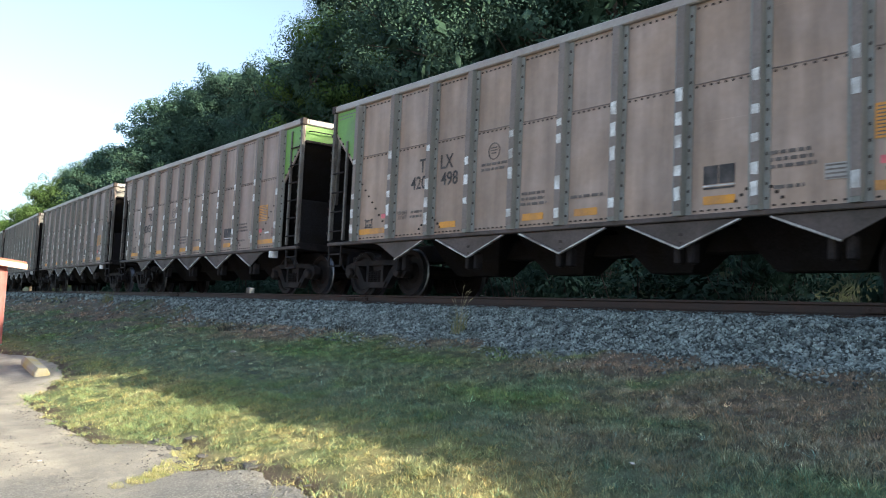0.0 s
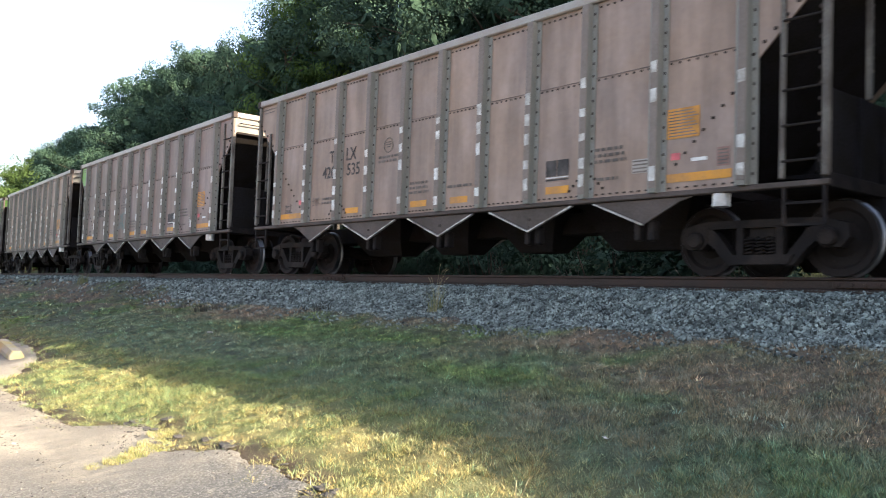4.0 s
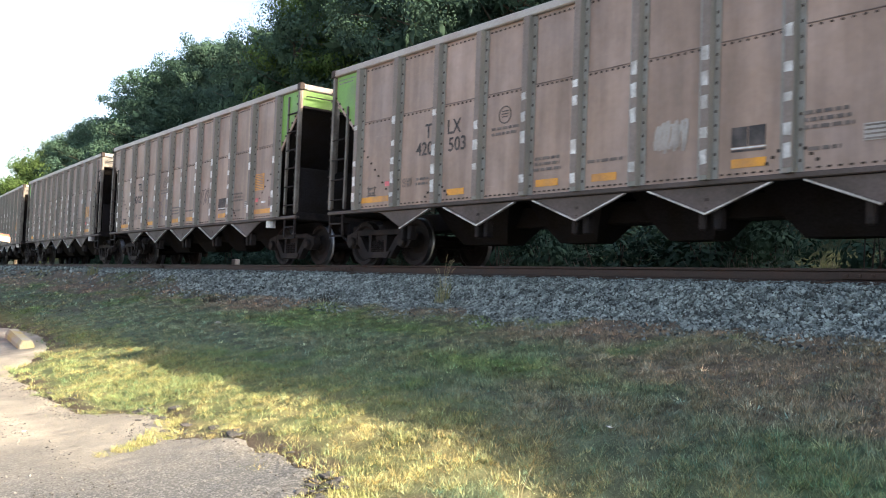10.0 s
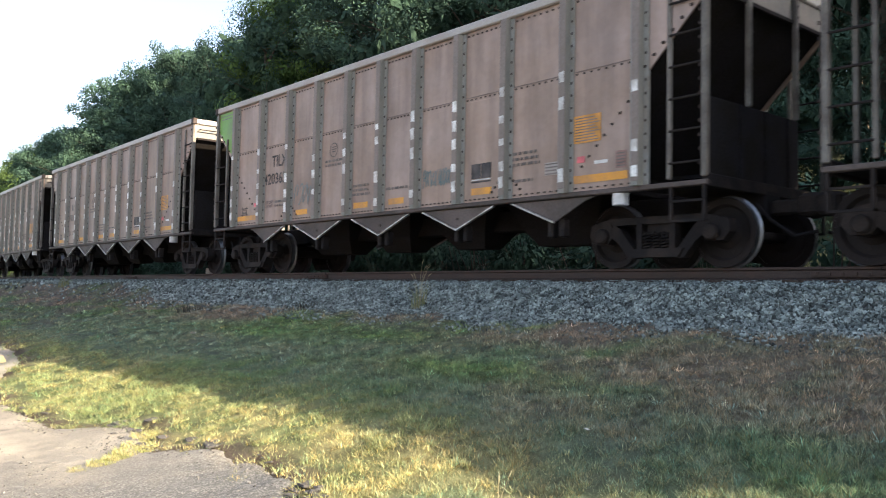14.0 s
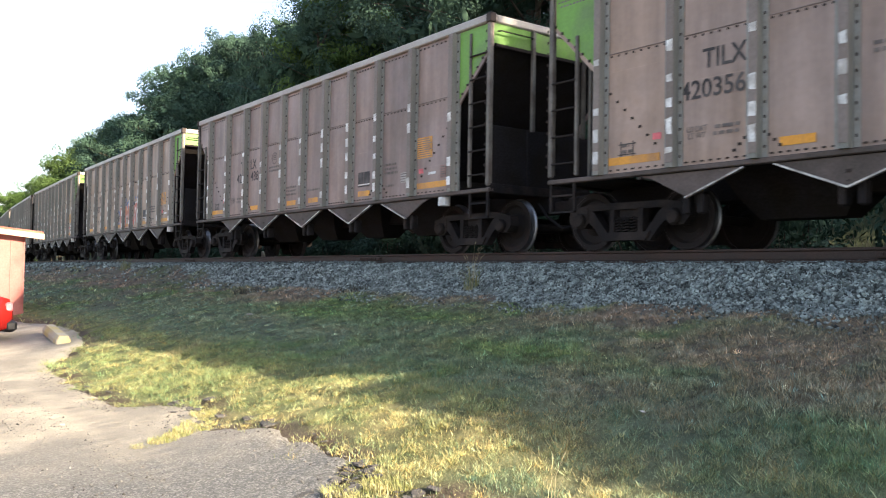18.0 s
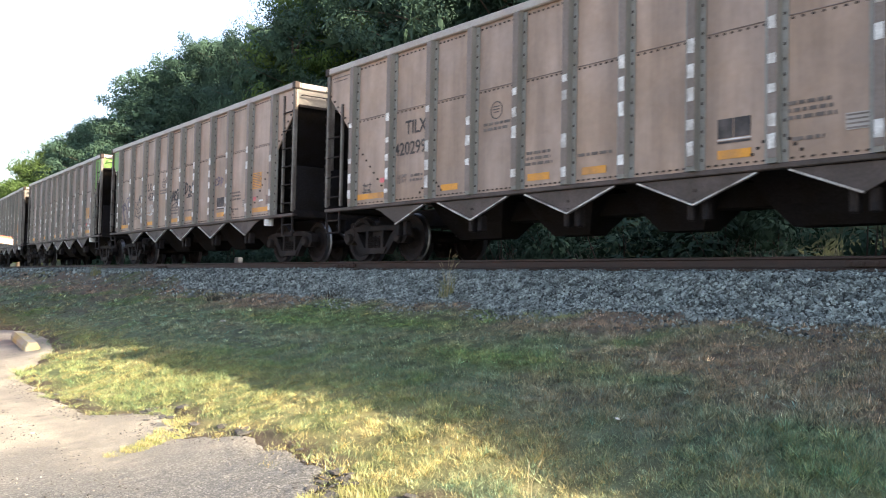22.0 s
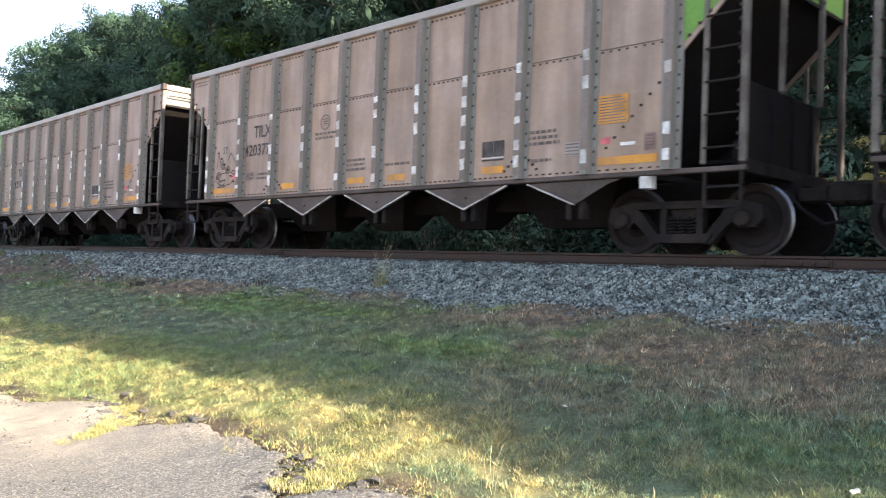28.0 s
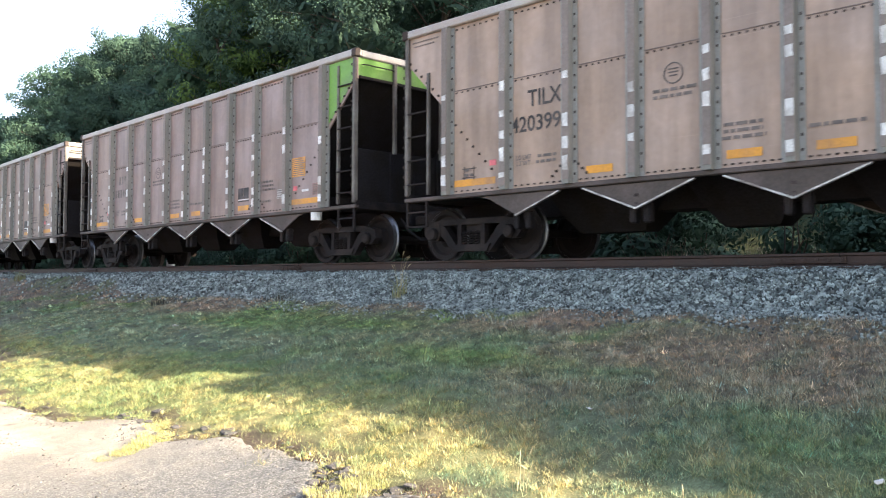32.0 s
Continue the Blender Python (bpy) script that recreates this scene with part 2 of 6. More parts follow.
def weather(m):
    """Soot that has run down a panel, and thin pale scratches along it."""
    n, k = m.node_tree.nodes, m.node_tree.links
    b = n["Principled BSDF"]
    before = b.inputs["Base Color"].links[0].from_socket
    tex, info = n.new("ShaderNodeTexCoord"), n.new("ShaderNodeObjectInfo")
    off = n.new("ShaderNodeMath")
    off.operation = "MULTIPLY"
    off.inputs[1].default_value = 53.0
    k.new(info.outputs["Random"], off.inputs[0])
    value = None
    for stretch, scale, lo, hi, dark, light in (((3.2, 1, 0.35), 1.0, 0.38, 0.66, 1.10, 0.76), ((0.10, 1, 9.0), 4.0, 0.70, 0.76, 1.0, 1.22), ((1.3, 1, 0.9), 1.6, 0.35, 0.65, 0.90, 1.09)):
        mp = n.new("ShaderNodeMapping")
        mp.inputs["Scale"].default_value = stretch
        add = n.new("ShaderNodeVectorMath")
        k.new(tex.outputs["Object"], add.inputs[0])
        k.new(off.outputs[0], add.inputs[1])
        k.new(add.outputs[0], mp.inputs[0])
        nz = n.new("ShaderNodeTexNoise")
        nz.inputs["Scale"].default_value = scale
        nz.inputs["Detail"].default_value = 5
        k.new(mp.outputs[0], nz.inputs["Vector"])
        rng = n.new("ShaderNodeMapRange")
        rng.inputs[1].default_value, rng.inputs[2].default_value = lo, hi
        rng.inputs[3].default_value, rng.inputs[4].default_value = dark, light
        k.new(nz.outputs[0], rng.inputs[0])
        if value is None:
            value = rng.outputs[0]
        else:
            mu = n.new("ShaderNodeMath")
            mu.operation = "MULTIPLY"
            k.new(value, mu.inputs[0])
            k.new(rng.outputs[0], mu.inputs[1])
            value = mu.outputs[0]
    hs = n.new("ShaderNodeHueSaturation")
    k.new(before, hs.inputs["Color"])
    k.new(value, hs.inputs["Value"])
    k.new(hs.outputs[0], b.inputs["Base Color"])


for m in PANELS:
    weather(m)


def paving_material():
    """Coarse asphalt: darker and rougher in front, dusted with sand further off, cracked and stained."""
    m = material("worn_asphalt", (0.44, 0.39, 0.305), 0.92, 0, 0.3, 1.1, 90, 0.75, (0.27, 0.245, 0.20), 0.55)
    n, k = m.node_tree.nodes, m.node_tree.links
    b = n["Principled BSDF"]
    before = b.inputs["Base Color"].links[0].from_socket
    tex = n.new("ShaderNodeTexCoord")
    sep = n.new("ShaderNodeSeparateXYZ")
    k.new(tex.outputs["Object"], sep.inputs[0])
    wob = n.new("ShaderNodeTexNoise")
    wob.inputs["Scale"].default_value = 0.9
    wob.inputs["Detail"].default_value = 7
    k.new(tex.outputs["Object"], wob.inputs["Vector"])
    madd = n.new("ShaderNodeMath")
    madd.operation = "MULTIPLY_ADD"
    madd.inputs[1].default_value = 3.0
    k.new(wob.outputs[0], madd.inputs[0])
    k.new(sep.outputs[0], madd.inputs[2])
    rng = n.new("ShaderNodeMapRange")
    rng.inputs[1].default_value, rng.inputs[2].default_value = -7.2, -4.8
    k.new(madd.outputs[0], rng.inputs[0])
    grit = n.new("ShaderNodeTexVoronoi")
    grit.inputs["Scale"].default_value = 75
    k.new(tex.outputs["Object"], grit.inputs["Vector"])
    bits = n.new("ShaderNodeMix")
    bits.data_type = "RGBA"
    bits.inputs[6].default_value = (0.110, 0.109, 0.102, 1)
    bits.inputs[7].default_value = (0.28, 0.272, 0.25, 1)
    gsep = n.new("ShaderNodeSeparateColor")
    k.new(grit.outputs["Color"], gsep.inputs[0])
    gpow = n.new("ShaderNodeMath")
    gpow.operation = "POWER"
    gpow.inputs[1].default_value = 2.2
    k.new(gsep.outputs[0], gpow.inputs[0])
    k.new(gpow.outputs[0], bits.inputs[0])
    mix = n.new("ShaderNodeMix")
    mix.data_type = "RGBA"
    k.new(rng.outputs[0], mix.inputs[0])
    k.new(before, mix.inputs[6])
    k.new(bits.outputs[2], mix.inputs[7])
    # swells and stone grain
    bp = [x for x in n if x.bl_idname == "ShaderNodeBump"][0]
    swell = n.new("ShaderNodeTexNoise")
    swell.inputs["Scale"].default_value = 7.0
    swell.inputs["Detail"].default_value = 8
    k.new(tex.outputs["Object"], swell.inputs["Vector"])
    wide = n.new("ShaderNodeBump")
    wide.inputs["Strength"].default_value, wide.inputs["Distance"].default_value = 0.55, 0.06
    k.new(swell.outputs[0], wide.inputs["Height"])
    k.new(wide.outputs[0], bp.inputs["Normal"])
    # fine cracks
    crack = n.new("ShaderNodeTexVoronoi")
    crack.feature = "DISTANCE_TO_EDGE"
    crack.inputs["Scale"].default_value = 0.55
    warp = n.new("ShaderNodeVectorMath")
    warp.operation = "MULTIPLY_ADD"
    warp.inputs[1].default_value = (2.2, 2.2, 2.2)
    k.new(wob.outputs[1], warp.inputs[0])
    k.new(tex.outputs["Object"], warp.inputs[2])
    k.new(warp.outputs[0], crack.inputs["Vector"])
    line = n.new("ShaderNodeMapRange")
    line.inputs[1].default_value, line.inputs[2].default_value = 0.0, 0.004
    line.inputs[3].default_value, line.inputs[4].default_value = 0.75, 1.0
    k.new(crack.outputs["Distance"], line.inputs[0])
    spot = n.new("ShaderNodeTexVoronoi")
    spot.inputs["Scale"].default_value = 0.9
    k.new(tex.outputs["Object"], spot.inputs["Vector"])
    sp = n.new("ShaderNodeMapRange")
    sp.inputs[1].default_value, sp.inputs[2].default_value = 0.05, 0.10
    sp.inputs[3].default_value, sp.inputs[4].default_value = 0.55, 1.0
    k.new(spot.outputs["Distance"], sp.inputs[0])
    mm = n.new("ShaderNodeMath")
    mm.operation = "MULTIPLY"
    k.new(line.outputs[0], mm.inputs[0])
    k.new(sp.outputs[0], mm.inputs[1])
    hs = n.new("ShaderNodeHueSaturation")
    k.new(mix.outputs[2], hs.inputs["Color"])
    k.new(mm.outputs[0], hs.inputs["Value"])
    k.new(hs.outputs[0], b.inputs["Base Color"])
    return m


PAVING = paving_material()
for dull, level in ((NEAR_BLACK, 0.12), (TRUCK, 0.15), (LEAF, 0.15), (LEAFY, 0.15), (BALLAST, 0.3), (PAVING, 0.3), (TIE, 0.1), (GRIMY, 0.3), (BOLT, 0.2), (WHEEL, 0.2)):
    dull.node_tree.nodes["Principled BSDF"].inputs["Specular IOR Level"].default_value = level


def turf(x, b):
    """Colour of the turf at a place: lush, olive, straw or brown, with the sunlit verge painted paler."""
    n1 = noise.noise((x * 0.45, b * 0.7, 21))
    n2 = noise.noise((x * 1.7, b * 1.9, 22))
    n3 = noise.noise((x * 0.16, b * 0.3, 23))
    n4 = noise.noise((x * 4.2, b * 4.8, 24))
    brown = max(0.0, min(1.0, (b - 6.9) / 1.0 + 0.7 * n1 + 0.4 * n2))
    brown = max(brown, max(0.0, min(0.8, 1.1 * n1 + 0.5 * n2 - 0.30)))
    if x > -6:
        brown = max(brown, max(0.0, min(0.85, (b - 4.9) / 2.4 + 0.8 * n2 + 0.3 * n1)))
    # Besides dry patches, straw follows the sunlit strip and paints it as lit.
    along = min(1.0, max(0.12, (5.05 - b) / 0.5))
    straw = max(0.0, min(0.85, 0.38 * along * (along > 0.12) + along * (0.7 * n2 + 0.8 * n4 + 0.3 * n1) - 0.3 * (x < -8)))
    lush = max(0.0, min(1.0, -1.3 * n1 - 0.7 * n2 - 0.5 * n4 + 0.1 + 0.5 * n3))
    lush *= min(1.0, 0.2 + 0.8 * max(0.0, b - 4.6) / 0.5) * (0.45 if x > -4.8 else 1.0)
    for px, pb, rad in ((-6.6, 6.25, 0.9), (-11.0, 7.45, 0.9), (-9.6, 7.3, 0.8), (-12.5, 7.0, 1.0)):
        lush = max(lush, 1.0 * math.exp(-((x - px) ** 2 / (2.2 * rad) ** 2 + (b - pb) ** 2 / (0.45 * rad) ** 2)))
    # low: yellower base painted along the sunlit verge.
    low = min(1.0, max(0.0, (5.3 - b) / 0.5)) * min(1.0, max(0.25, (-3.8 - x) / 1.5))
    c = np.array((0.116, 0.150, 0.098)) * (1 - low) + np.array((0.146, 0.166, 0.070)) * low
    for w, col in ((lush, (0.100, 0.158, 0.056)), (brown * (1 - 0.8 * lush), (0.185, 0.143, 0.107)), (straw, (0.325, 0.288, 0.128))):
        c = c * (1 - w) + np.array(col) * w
    # The extra factor lifts the verge: sunlight put into its colour.
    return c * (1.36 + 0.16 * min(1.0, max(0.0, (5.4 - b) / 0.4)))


def tinted_material(name, vary):
    m = material(name, (1, 1, 1), 0.75, 0, 0.12, 1.0, 8.0, 0, (0.9, 0.9, 0.9), 0.4, island=vary)
    n, k = m.node_tree.nodes, m.node_tree.links
    col = n.new("ShaderNodeVertexColor")
    col.layer_name = "tint"
    base = [x for x in n if x.bl_idname == "ShaderNodeMix"][0]
    for l in list(base.outputs[2].links):
        k.new(col.outputs[0], l.to_socket)
    n["Principled BSDF"].inputs["Specular IOR Level"].default_value = 0.25
    return m


GRASS = tinted_material("grass_blades", 0.2)


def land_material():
    """Thatch and soil in the turf's colours, painted verge light included, with crushed stone along the track."""
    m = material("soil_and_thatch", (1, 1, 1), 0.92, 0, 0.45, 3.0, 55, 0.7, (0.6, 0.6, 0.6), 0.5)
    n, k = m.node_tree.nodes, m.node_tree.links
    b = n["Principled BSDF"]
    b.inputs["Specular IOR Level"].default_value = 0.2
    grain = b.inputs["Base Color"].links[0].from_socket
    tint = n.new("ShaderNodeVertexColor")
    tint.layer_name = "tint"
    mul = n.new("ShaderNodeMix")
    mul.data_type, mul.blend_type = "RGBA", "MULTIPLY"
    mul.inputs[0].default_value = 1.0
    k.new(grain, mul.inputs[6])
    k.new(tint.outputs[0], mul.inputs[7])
    col = n.new("ShaderNodeVertexColor")
    col.layer_name = "cover"
    nz = n.new("ShaderNodeTexVoronoi")
    nz.inputs["Scale"].default_value = 22
    tex = n.new("ShaderNodeTexCoord")
    k.new(tex.outputs["Object"], nz.inputs["Vector"])
    hs = n.new("ShaderNodeHueSaturation")
    hs.inputs["Color"].default_value = (0.10, 0.105, 0.10, 1)
    k.new(nz.outputs["Distance"], hs.inputs["Value"])
    hs.inputs["Fac"].default_value = 0.8
    mix = n.new("ShaderNodeMix")
    mix.data_type = "RGBA"
    k.new(col.outputs[0], mix.inputs[0])
    k.new(mul.outputs[2], mix.inputs[6])
    k.new(hs.outputs[0], mix.inputs[7])
    k.new(mix.outputs[2], b.inputs["Base Color"])
    return m


LAND = land_material()


# ============ mesh helpers ============
class Shape:
    """Collects faces for one mesh."""

    def __init__(self):
        self.v, self.f, self.mi, self.slot = [], [], [], 0

    def add(self, verts, faces):
        o = len(self.v)
        self.v += [tuple(p) for p in verts]
        self.f += [tuple(i + o for i in q) for q in faces]
        self.mi += [self.slot] * len(faces)
        return self

    def box(self, x0, x1, y0, y1, z0, z1):
        return self.add([(x, y, z) for x in (x0, x1) for y in (y0, y1) for z in (z0, z1)],
                        [(0, 1, 3, 2), (4, 6, 7, 5), (0, 4, 5, 1), (2, 3, 7, 6), (0, 2, 6, 4), (1, 5, 7, 3)])

    def bev(self, x0, x1, y0, y1, z0, z1, c=0.01):
        """A box with chamfered edges."""
        ring = []
        for z, i in ((z0, c), (z0 + c, 0), (z1 - c, 0), (z1, c)):
            a0, a1, b0, b1 = x0 + i, x1 - i, y0 + i, y1 - i
            ring.append([(a0 + c, b0, z), (a1 - c, b0, z), (a1, b0 + c, z), (a1, b1 - c, z), (a1 - c, b1, z), (a0 + c, b1, z), (a0, b1 - c, z), (a0, b0 + c, z)])
        return self.loft(ring)

    def loft(self, rings, caps=True, closed=True):
        n = len(rings[0])
        verts = [p for r in rings for p in r]
        faces = []
        for i in range(len(rings) - 1):
            for j in range(n if closed else n - 1):
                a, b = i * n + j, i * n + (j + 1) % n
                faces.append((a, b, b + n, a + n))
        if caps:
            faces += [tuple(range(n))[::-1], tuple(range((len(rings) - 1) * n, len(rings) * n))]
        return self.add(verts, faces)

    def plate(self, poly, y0, y1):
        """A flat outline in x and z, made y0 to y1 thick."""
        n = len(poly)
        if sum(poly[i][0] * poly[(i + 1) % n][1] - poly[(i + 1) % n][0] * poly[i][1] for i in range(n)) < 0:
            poly = poly[::-1]
        return self.loft([[(x, y1, z) for x, z in poly], [(x, y0, z) for x, z in poly]])

    def beam(self, a, b, w, h):
        """A bar of w by h from a to b."""
        a, b = Vector(a), Vector(b)
        d = (b - a).normalized()
        s = d.cross(Vector((0, 0, 1)))
        s = Vector((0, 1, 0)) if s.length < 1e-3 else s.normalized()
        u = s.cross(d)
        return self.loft([[p + s * i * w / 2 + u * j * h / 2 for i, j in ((-1, -1), (1, -1), (1, 1), (-1, 1))] for p in (a, b)])

    def tube(self, points, radii, n=6, caps=True):
        rings = []
        pts = [Vector(p) for p in points]
        for i, p in enumerate(pts):
            d = (pts[min(i + 1, len(pts) - 1)] - pts[max(i - 1, 0)]).normalized()
            s = d.cross(Vector((0.31, 0.2, 0.93)))
            s.normalize()
            u = s.cross(d)
            r = radii[i] if hasattr(radii, "__len__") else radii
            rings.append([p + s * r * math.cos(a) + u * r * math.sin(a) for a in [2 * math.pi * j / n for j in range(n)]])
        return self.loft(rings, caps)

    def turned(self, profile, n=28, caps=True):
        """Turned about the y axis; profile: (radius, y)."""
        rings = [[(r * math.cos(a), y, r * math.sin(a)) for a in [2 * math.pi * j / n for j in range(n)]] for r, y in profile]
        return self.loft(rings, caps)

    def mesh(self, name, *materials, smooth=False):
        me = bpy.data.meshes.new(name)
        me.from_pydata(self.v, [], self.f)
        for m in materials:
            me.materials.append(m)
        if len(materials) > 1:
            me.polygons.foreach_set("material_index", self.mi)
        if smooth:
            me.polygons.foreach_set("use_smooth", [True] * len(me.polygons))
        me.update()
        return me


def part(name, shape, mat, parent, label="", at=None, smooth=False):
    """Links a shape (or a mesh) as one part under its thing."""
    me = shape if isinstance(shape, bpy.types.Mesh) else shape.mesh(name, *(mat if isinstance(mat, tuple) else (mat,)), smooth=smooth)
    ob = new(name, me)
    ob.parent = parent
    if at is not None:
        ob.matrix_basis = at
    if label:
        ob["label"] = label
    return ob


def thing(name, label, category, group="", kind="", shape=None, mat=None, at=None, smooth=False):
    ob = new(name, shape.mesh(name, *(mat if isinstance(mat, tuple) else (mat,)), smooth=smooth) if shape else None)
    if at is not None:
        ob.matrix_basis = at
    return tagged(ob, label, category, group, kind)


def bulk(name, v, f, mat, label, cat):
    """One large mesh from arrays."""
    me = bpy.data.meshes.new(name)
    k = f.shape[1]
    me.vertices.add(len(v))
    me.vertices.foreach_set("co", v.astype(np.float32).ravel())
    me.loops.add(f.size)
    me.loops.foreach_set("vertex_index", f.astype(np.int32).ravel())
    me.polygons.add(len(f))
    me.polygons.foreach_set("loop_start", np.arange(0, f.size, k, dtype=np.int32))
    me.polygons.foreach_set("loop_total", np.full(len(f), k, dtype=np.int32))
    me.update(calc_edges=True)
    me.materials.append(mat)
    return tagged(new(name, me), label, cat, kind="stuff")


LETTERS = {}


def lettering(text, size):
    """Flat lettering as a mesh, standing in x and z, facing -y, its middle at the origin."""
    if (text, size) not in LETTERS:
        cu = bpy.data.curves.new("lettering", "FONT")
        cu.body, cu.size, cu.extrude, cu.align_x, cu.align_y = text, size, 0.001, "CENTER", "CENTER"
        cu.offset = 0.012 * size
        cu.resolution_u = 3
        ob = new("lettering", cu)
        me = bpy.data.meshes.new_from_object(ob.evaluated_get(bpy.context.evaluated_depsgraph_get()))
        bpy.data.objects.remove(ob)
        me.transform(pose(0, 0, 0, 90))
        LETTERS[(text, size)] = me
    me = LETTERS[(text, size)].copy()
    return me


# ============ land ============
def build_land():
    xs = np.unique(np.concatenate([np.linspace(-1500, -120, 14), np.linspace(-120, -40, 41), np.linspace(-40, -17, 70), np.linspace(-17, 2, 150), np.linspace(2, 40, 30), np.linspace(40, 1500, 12)]))
    ys = np.unique(np.concatenate([np.linspace(-1500, -10, 12), np.linspace(-10, 2, 13), np.linspace(2, 9.8, 74), np.linspace(9.8, 18, 34), np.linspace(18, 160, 30), np.linspace(160, 1500, 8)]))
    verts, cover, tints = [], [], []
    for x in xs:
        for yy in ys:
            y = yy + bend(x)
            z = float(np.interp(yy, BANK_Y, BANK_Z)) + relief(x, yy)
            if yy > 18:
                z += 0.8 * noise.noise((x * 0.08, yy * 0.08, 5)) * min(1, (yy - 18) / 10)
            if y < verge(x) + 0.05:
                z -= 0.05
            verts.append((x, y, z))
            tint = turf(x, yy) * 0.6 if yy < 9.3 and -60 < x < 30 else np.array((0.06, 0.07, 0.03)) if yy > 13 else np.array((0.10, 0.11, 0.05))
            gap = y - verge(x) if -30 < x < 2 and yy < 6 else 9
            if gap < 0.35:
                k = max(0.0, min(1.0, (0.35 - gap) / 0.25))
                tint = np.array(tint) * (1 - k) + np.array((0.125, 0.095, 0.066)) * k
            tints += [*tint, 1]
            e = ballast_foot(x, yy)
            cover.append(min(1, max(0, (yy - e) / 0.25)) * min(1, max(0, (13.3 - yy) / 0.4)))
    n = len(ys)
    faces = [(i * n + j, (i + 1) * n + j, (i + 1) * n + j + 1, i * n + j + 1) for i in range(len(xs) - 1) for j in range(n - 1)]
    me = bpy.data.meshes.new("ground")
    me.from_pydata(verts, [], faces)
    me.materials.append(LAND)
    layer = me.color_attributes.new("cover", "FLOAT_COLOR", "POINT")
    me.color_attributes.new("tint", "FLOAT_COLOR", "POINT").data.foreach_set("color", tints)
    layer = me.color_attributes["cover"]
    layer.data.foreach_set("color", [c for v in cover for c in (v, v, v, 1)])
    me.polygons.foreach_set("use_smooth", [True] * len(me.polygons))
    tagged(new("ground", me), "grassy bank rising from the paving to the railway, with a wooded slope behind", "ground", kind="structure")


def build_paving():
    s = Shape()
    xs = np.concatenate([np.linspace(-60, -20, 30), np.linspace(-20, -3, 260), np.linspace(-2.9, 40, 40)])
    top, out = [], []
    for x in xs:
        e = verge(x)
        row = [-60, -12, -3, 0, 1.5, 2.4, e - 0.25, e - 0.08, e]
        top.append([(x, y, max(lie(x, y), 0) + (0.012 if i < 8 else -0.03) + (0.012 * noise.noise((x * 1.3, y * 1.3, 2)) if -1 < y else 0)) for i, y in enumerate(row)])
    s.loft(top, caps=False, closed=False)
    s.f = [q[::-1] for q in s.f]
    thing("paving", "worn grey asphalt lot with a ragged broken edge", "pavement", kind="structure", shape=s, mat=PAVING, smooth=True)


def grit():
    """Loose chips lying on the paving near its broken edge."""
    r = np.random.RandomState(12)
    knob = np.array([(1, 0, 0), (-1, 0, 0), (0, 1, 0), (0, -1, 0), (0, 0, 0.7), (0, 0, -0.7)])
    faces = np.array(((0, 2, 4), (2, 1, 4), (1, 3, 4), (3, 0, 4), (2, 0, 5), (1, 2, 5), (3, 1, 5), (0, 3, 5)))
    vs = []
    for i in range(5200):
        x = -2.8 - 10.5 * r.rand() ** 1.1
        y = verge(x) - 0.04 - 1.9 * r.rand() ** 1.7
        size = 0.004 + 0.010 * r.rand() ** 3
        z = max(lie(x, y), 0) + 0.014 + 0.012 * noise.noise((x * 1.3, y * 1.3, 2))
        vs.append((knob + r.uniform(-0.35, 0.35, (6, 3))) * size * r.uniform(0.7, 1.3, 3) + np.array((x, y, z)))
    m = len(vs)
    bulk("grit", np.concatenate(vs), (faces[None] + 6 * np.arange(m)[:, None, None]).reshape(-1, 3), GRIT, "loose stone chips and crumbs of asphalt on the paving", "grit")


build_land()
build_paving()


# ============ track ============
def along(section, x0, x1, step, name, mats, slots, ob_label, cat, parent=None):
    """A section (sideways, up) drawn along the bend of the track."""
    s = Shape()
    xs = np.arange(x0, x1 + 0.01, step)
    s.loft([[(x, MID + bend(x) + a, RAIL + b) for a, b in section] for x in xs])
    n = len(section)
    s.mi = [slots[i % n] for i in range(n * (len(xs) - 1))] + [0, 0]
    return s


RAIL_SECTION = [(-0.07, -0.17), (0.07, -0.17), (0.07, -0.155), (0.012, -0.135), (0.012, -0.045), (0.036, -0.03), (0.036, -0.004), (0.028, 0.0), (-0.028, 0.0), (-0.036, -0.004), (-0.036, -0.03), (-0.012, -0.045), (-0.012, -0.135), (-0.07, -0.155)]
track = tagged(new("railway_track"), "single railway track with rusty rails on timber sleepers in grey ballast", "railway track", kind="structure")
for side in (-1, 1):
    sec = [(a + side * 0.755, b) for a, b in RAIL_SECTION]
    part("rail", along(sec, -170, 60, 1.0, "rail", None, [1 if i == 7 else 0 for i in range(14)], "", ""), (RAILM, RAILTOP), track, "rusty steel rail with a polished head")
TIE_MESH = Shape().bev(-0.115, 0.115, -1.3, 1.3, -0.18, 0, 0.012).mesh("sleeper", TIE)
PLATE_MESH = Shape().bev(-0.09, 0.09, -0.17, 0.17, 0, 0.018, 0.004).mesh("tie_plate", RAILM)
rng = random.Random(4)
for i in range(190):
    x = 12 - i * 0.52
    at = Matrix.Translation((x, MID + bend(x), RAIL - 0.175 + rng.uniform(-0.012, 0.004))) @ pose(0, 0, 0, 0, 0, math.degrees(math.atan(slope_of(x))) + rng.uniform(-1.5, 1.5))
    tie = part("sleeper", TIE_MESH, None, track, at=at)
    if -22 < x < 2:
        part("tie_plate", PLATE_MESH, None, tie, at=pose(0, -0.755, 0.0))
JOINT = Shape().bev(-0.45, 0.45, -0.03, 0.0, -0.13, -0.05, 0.006)
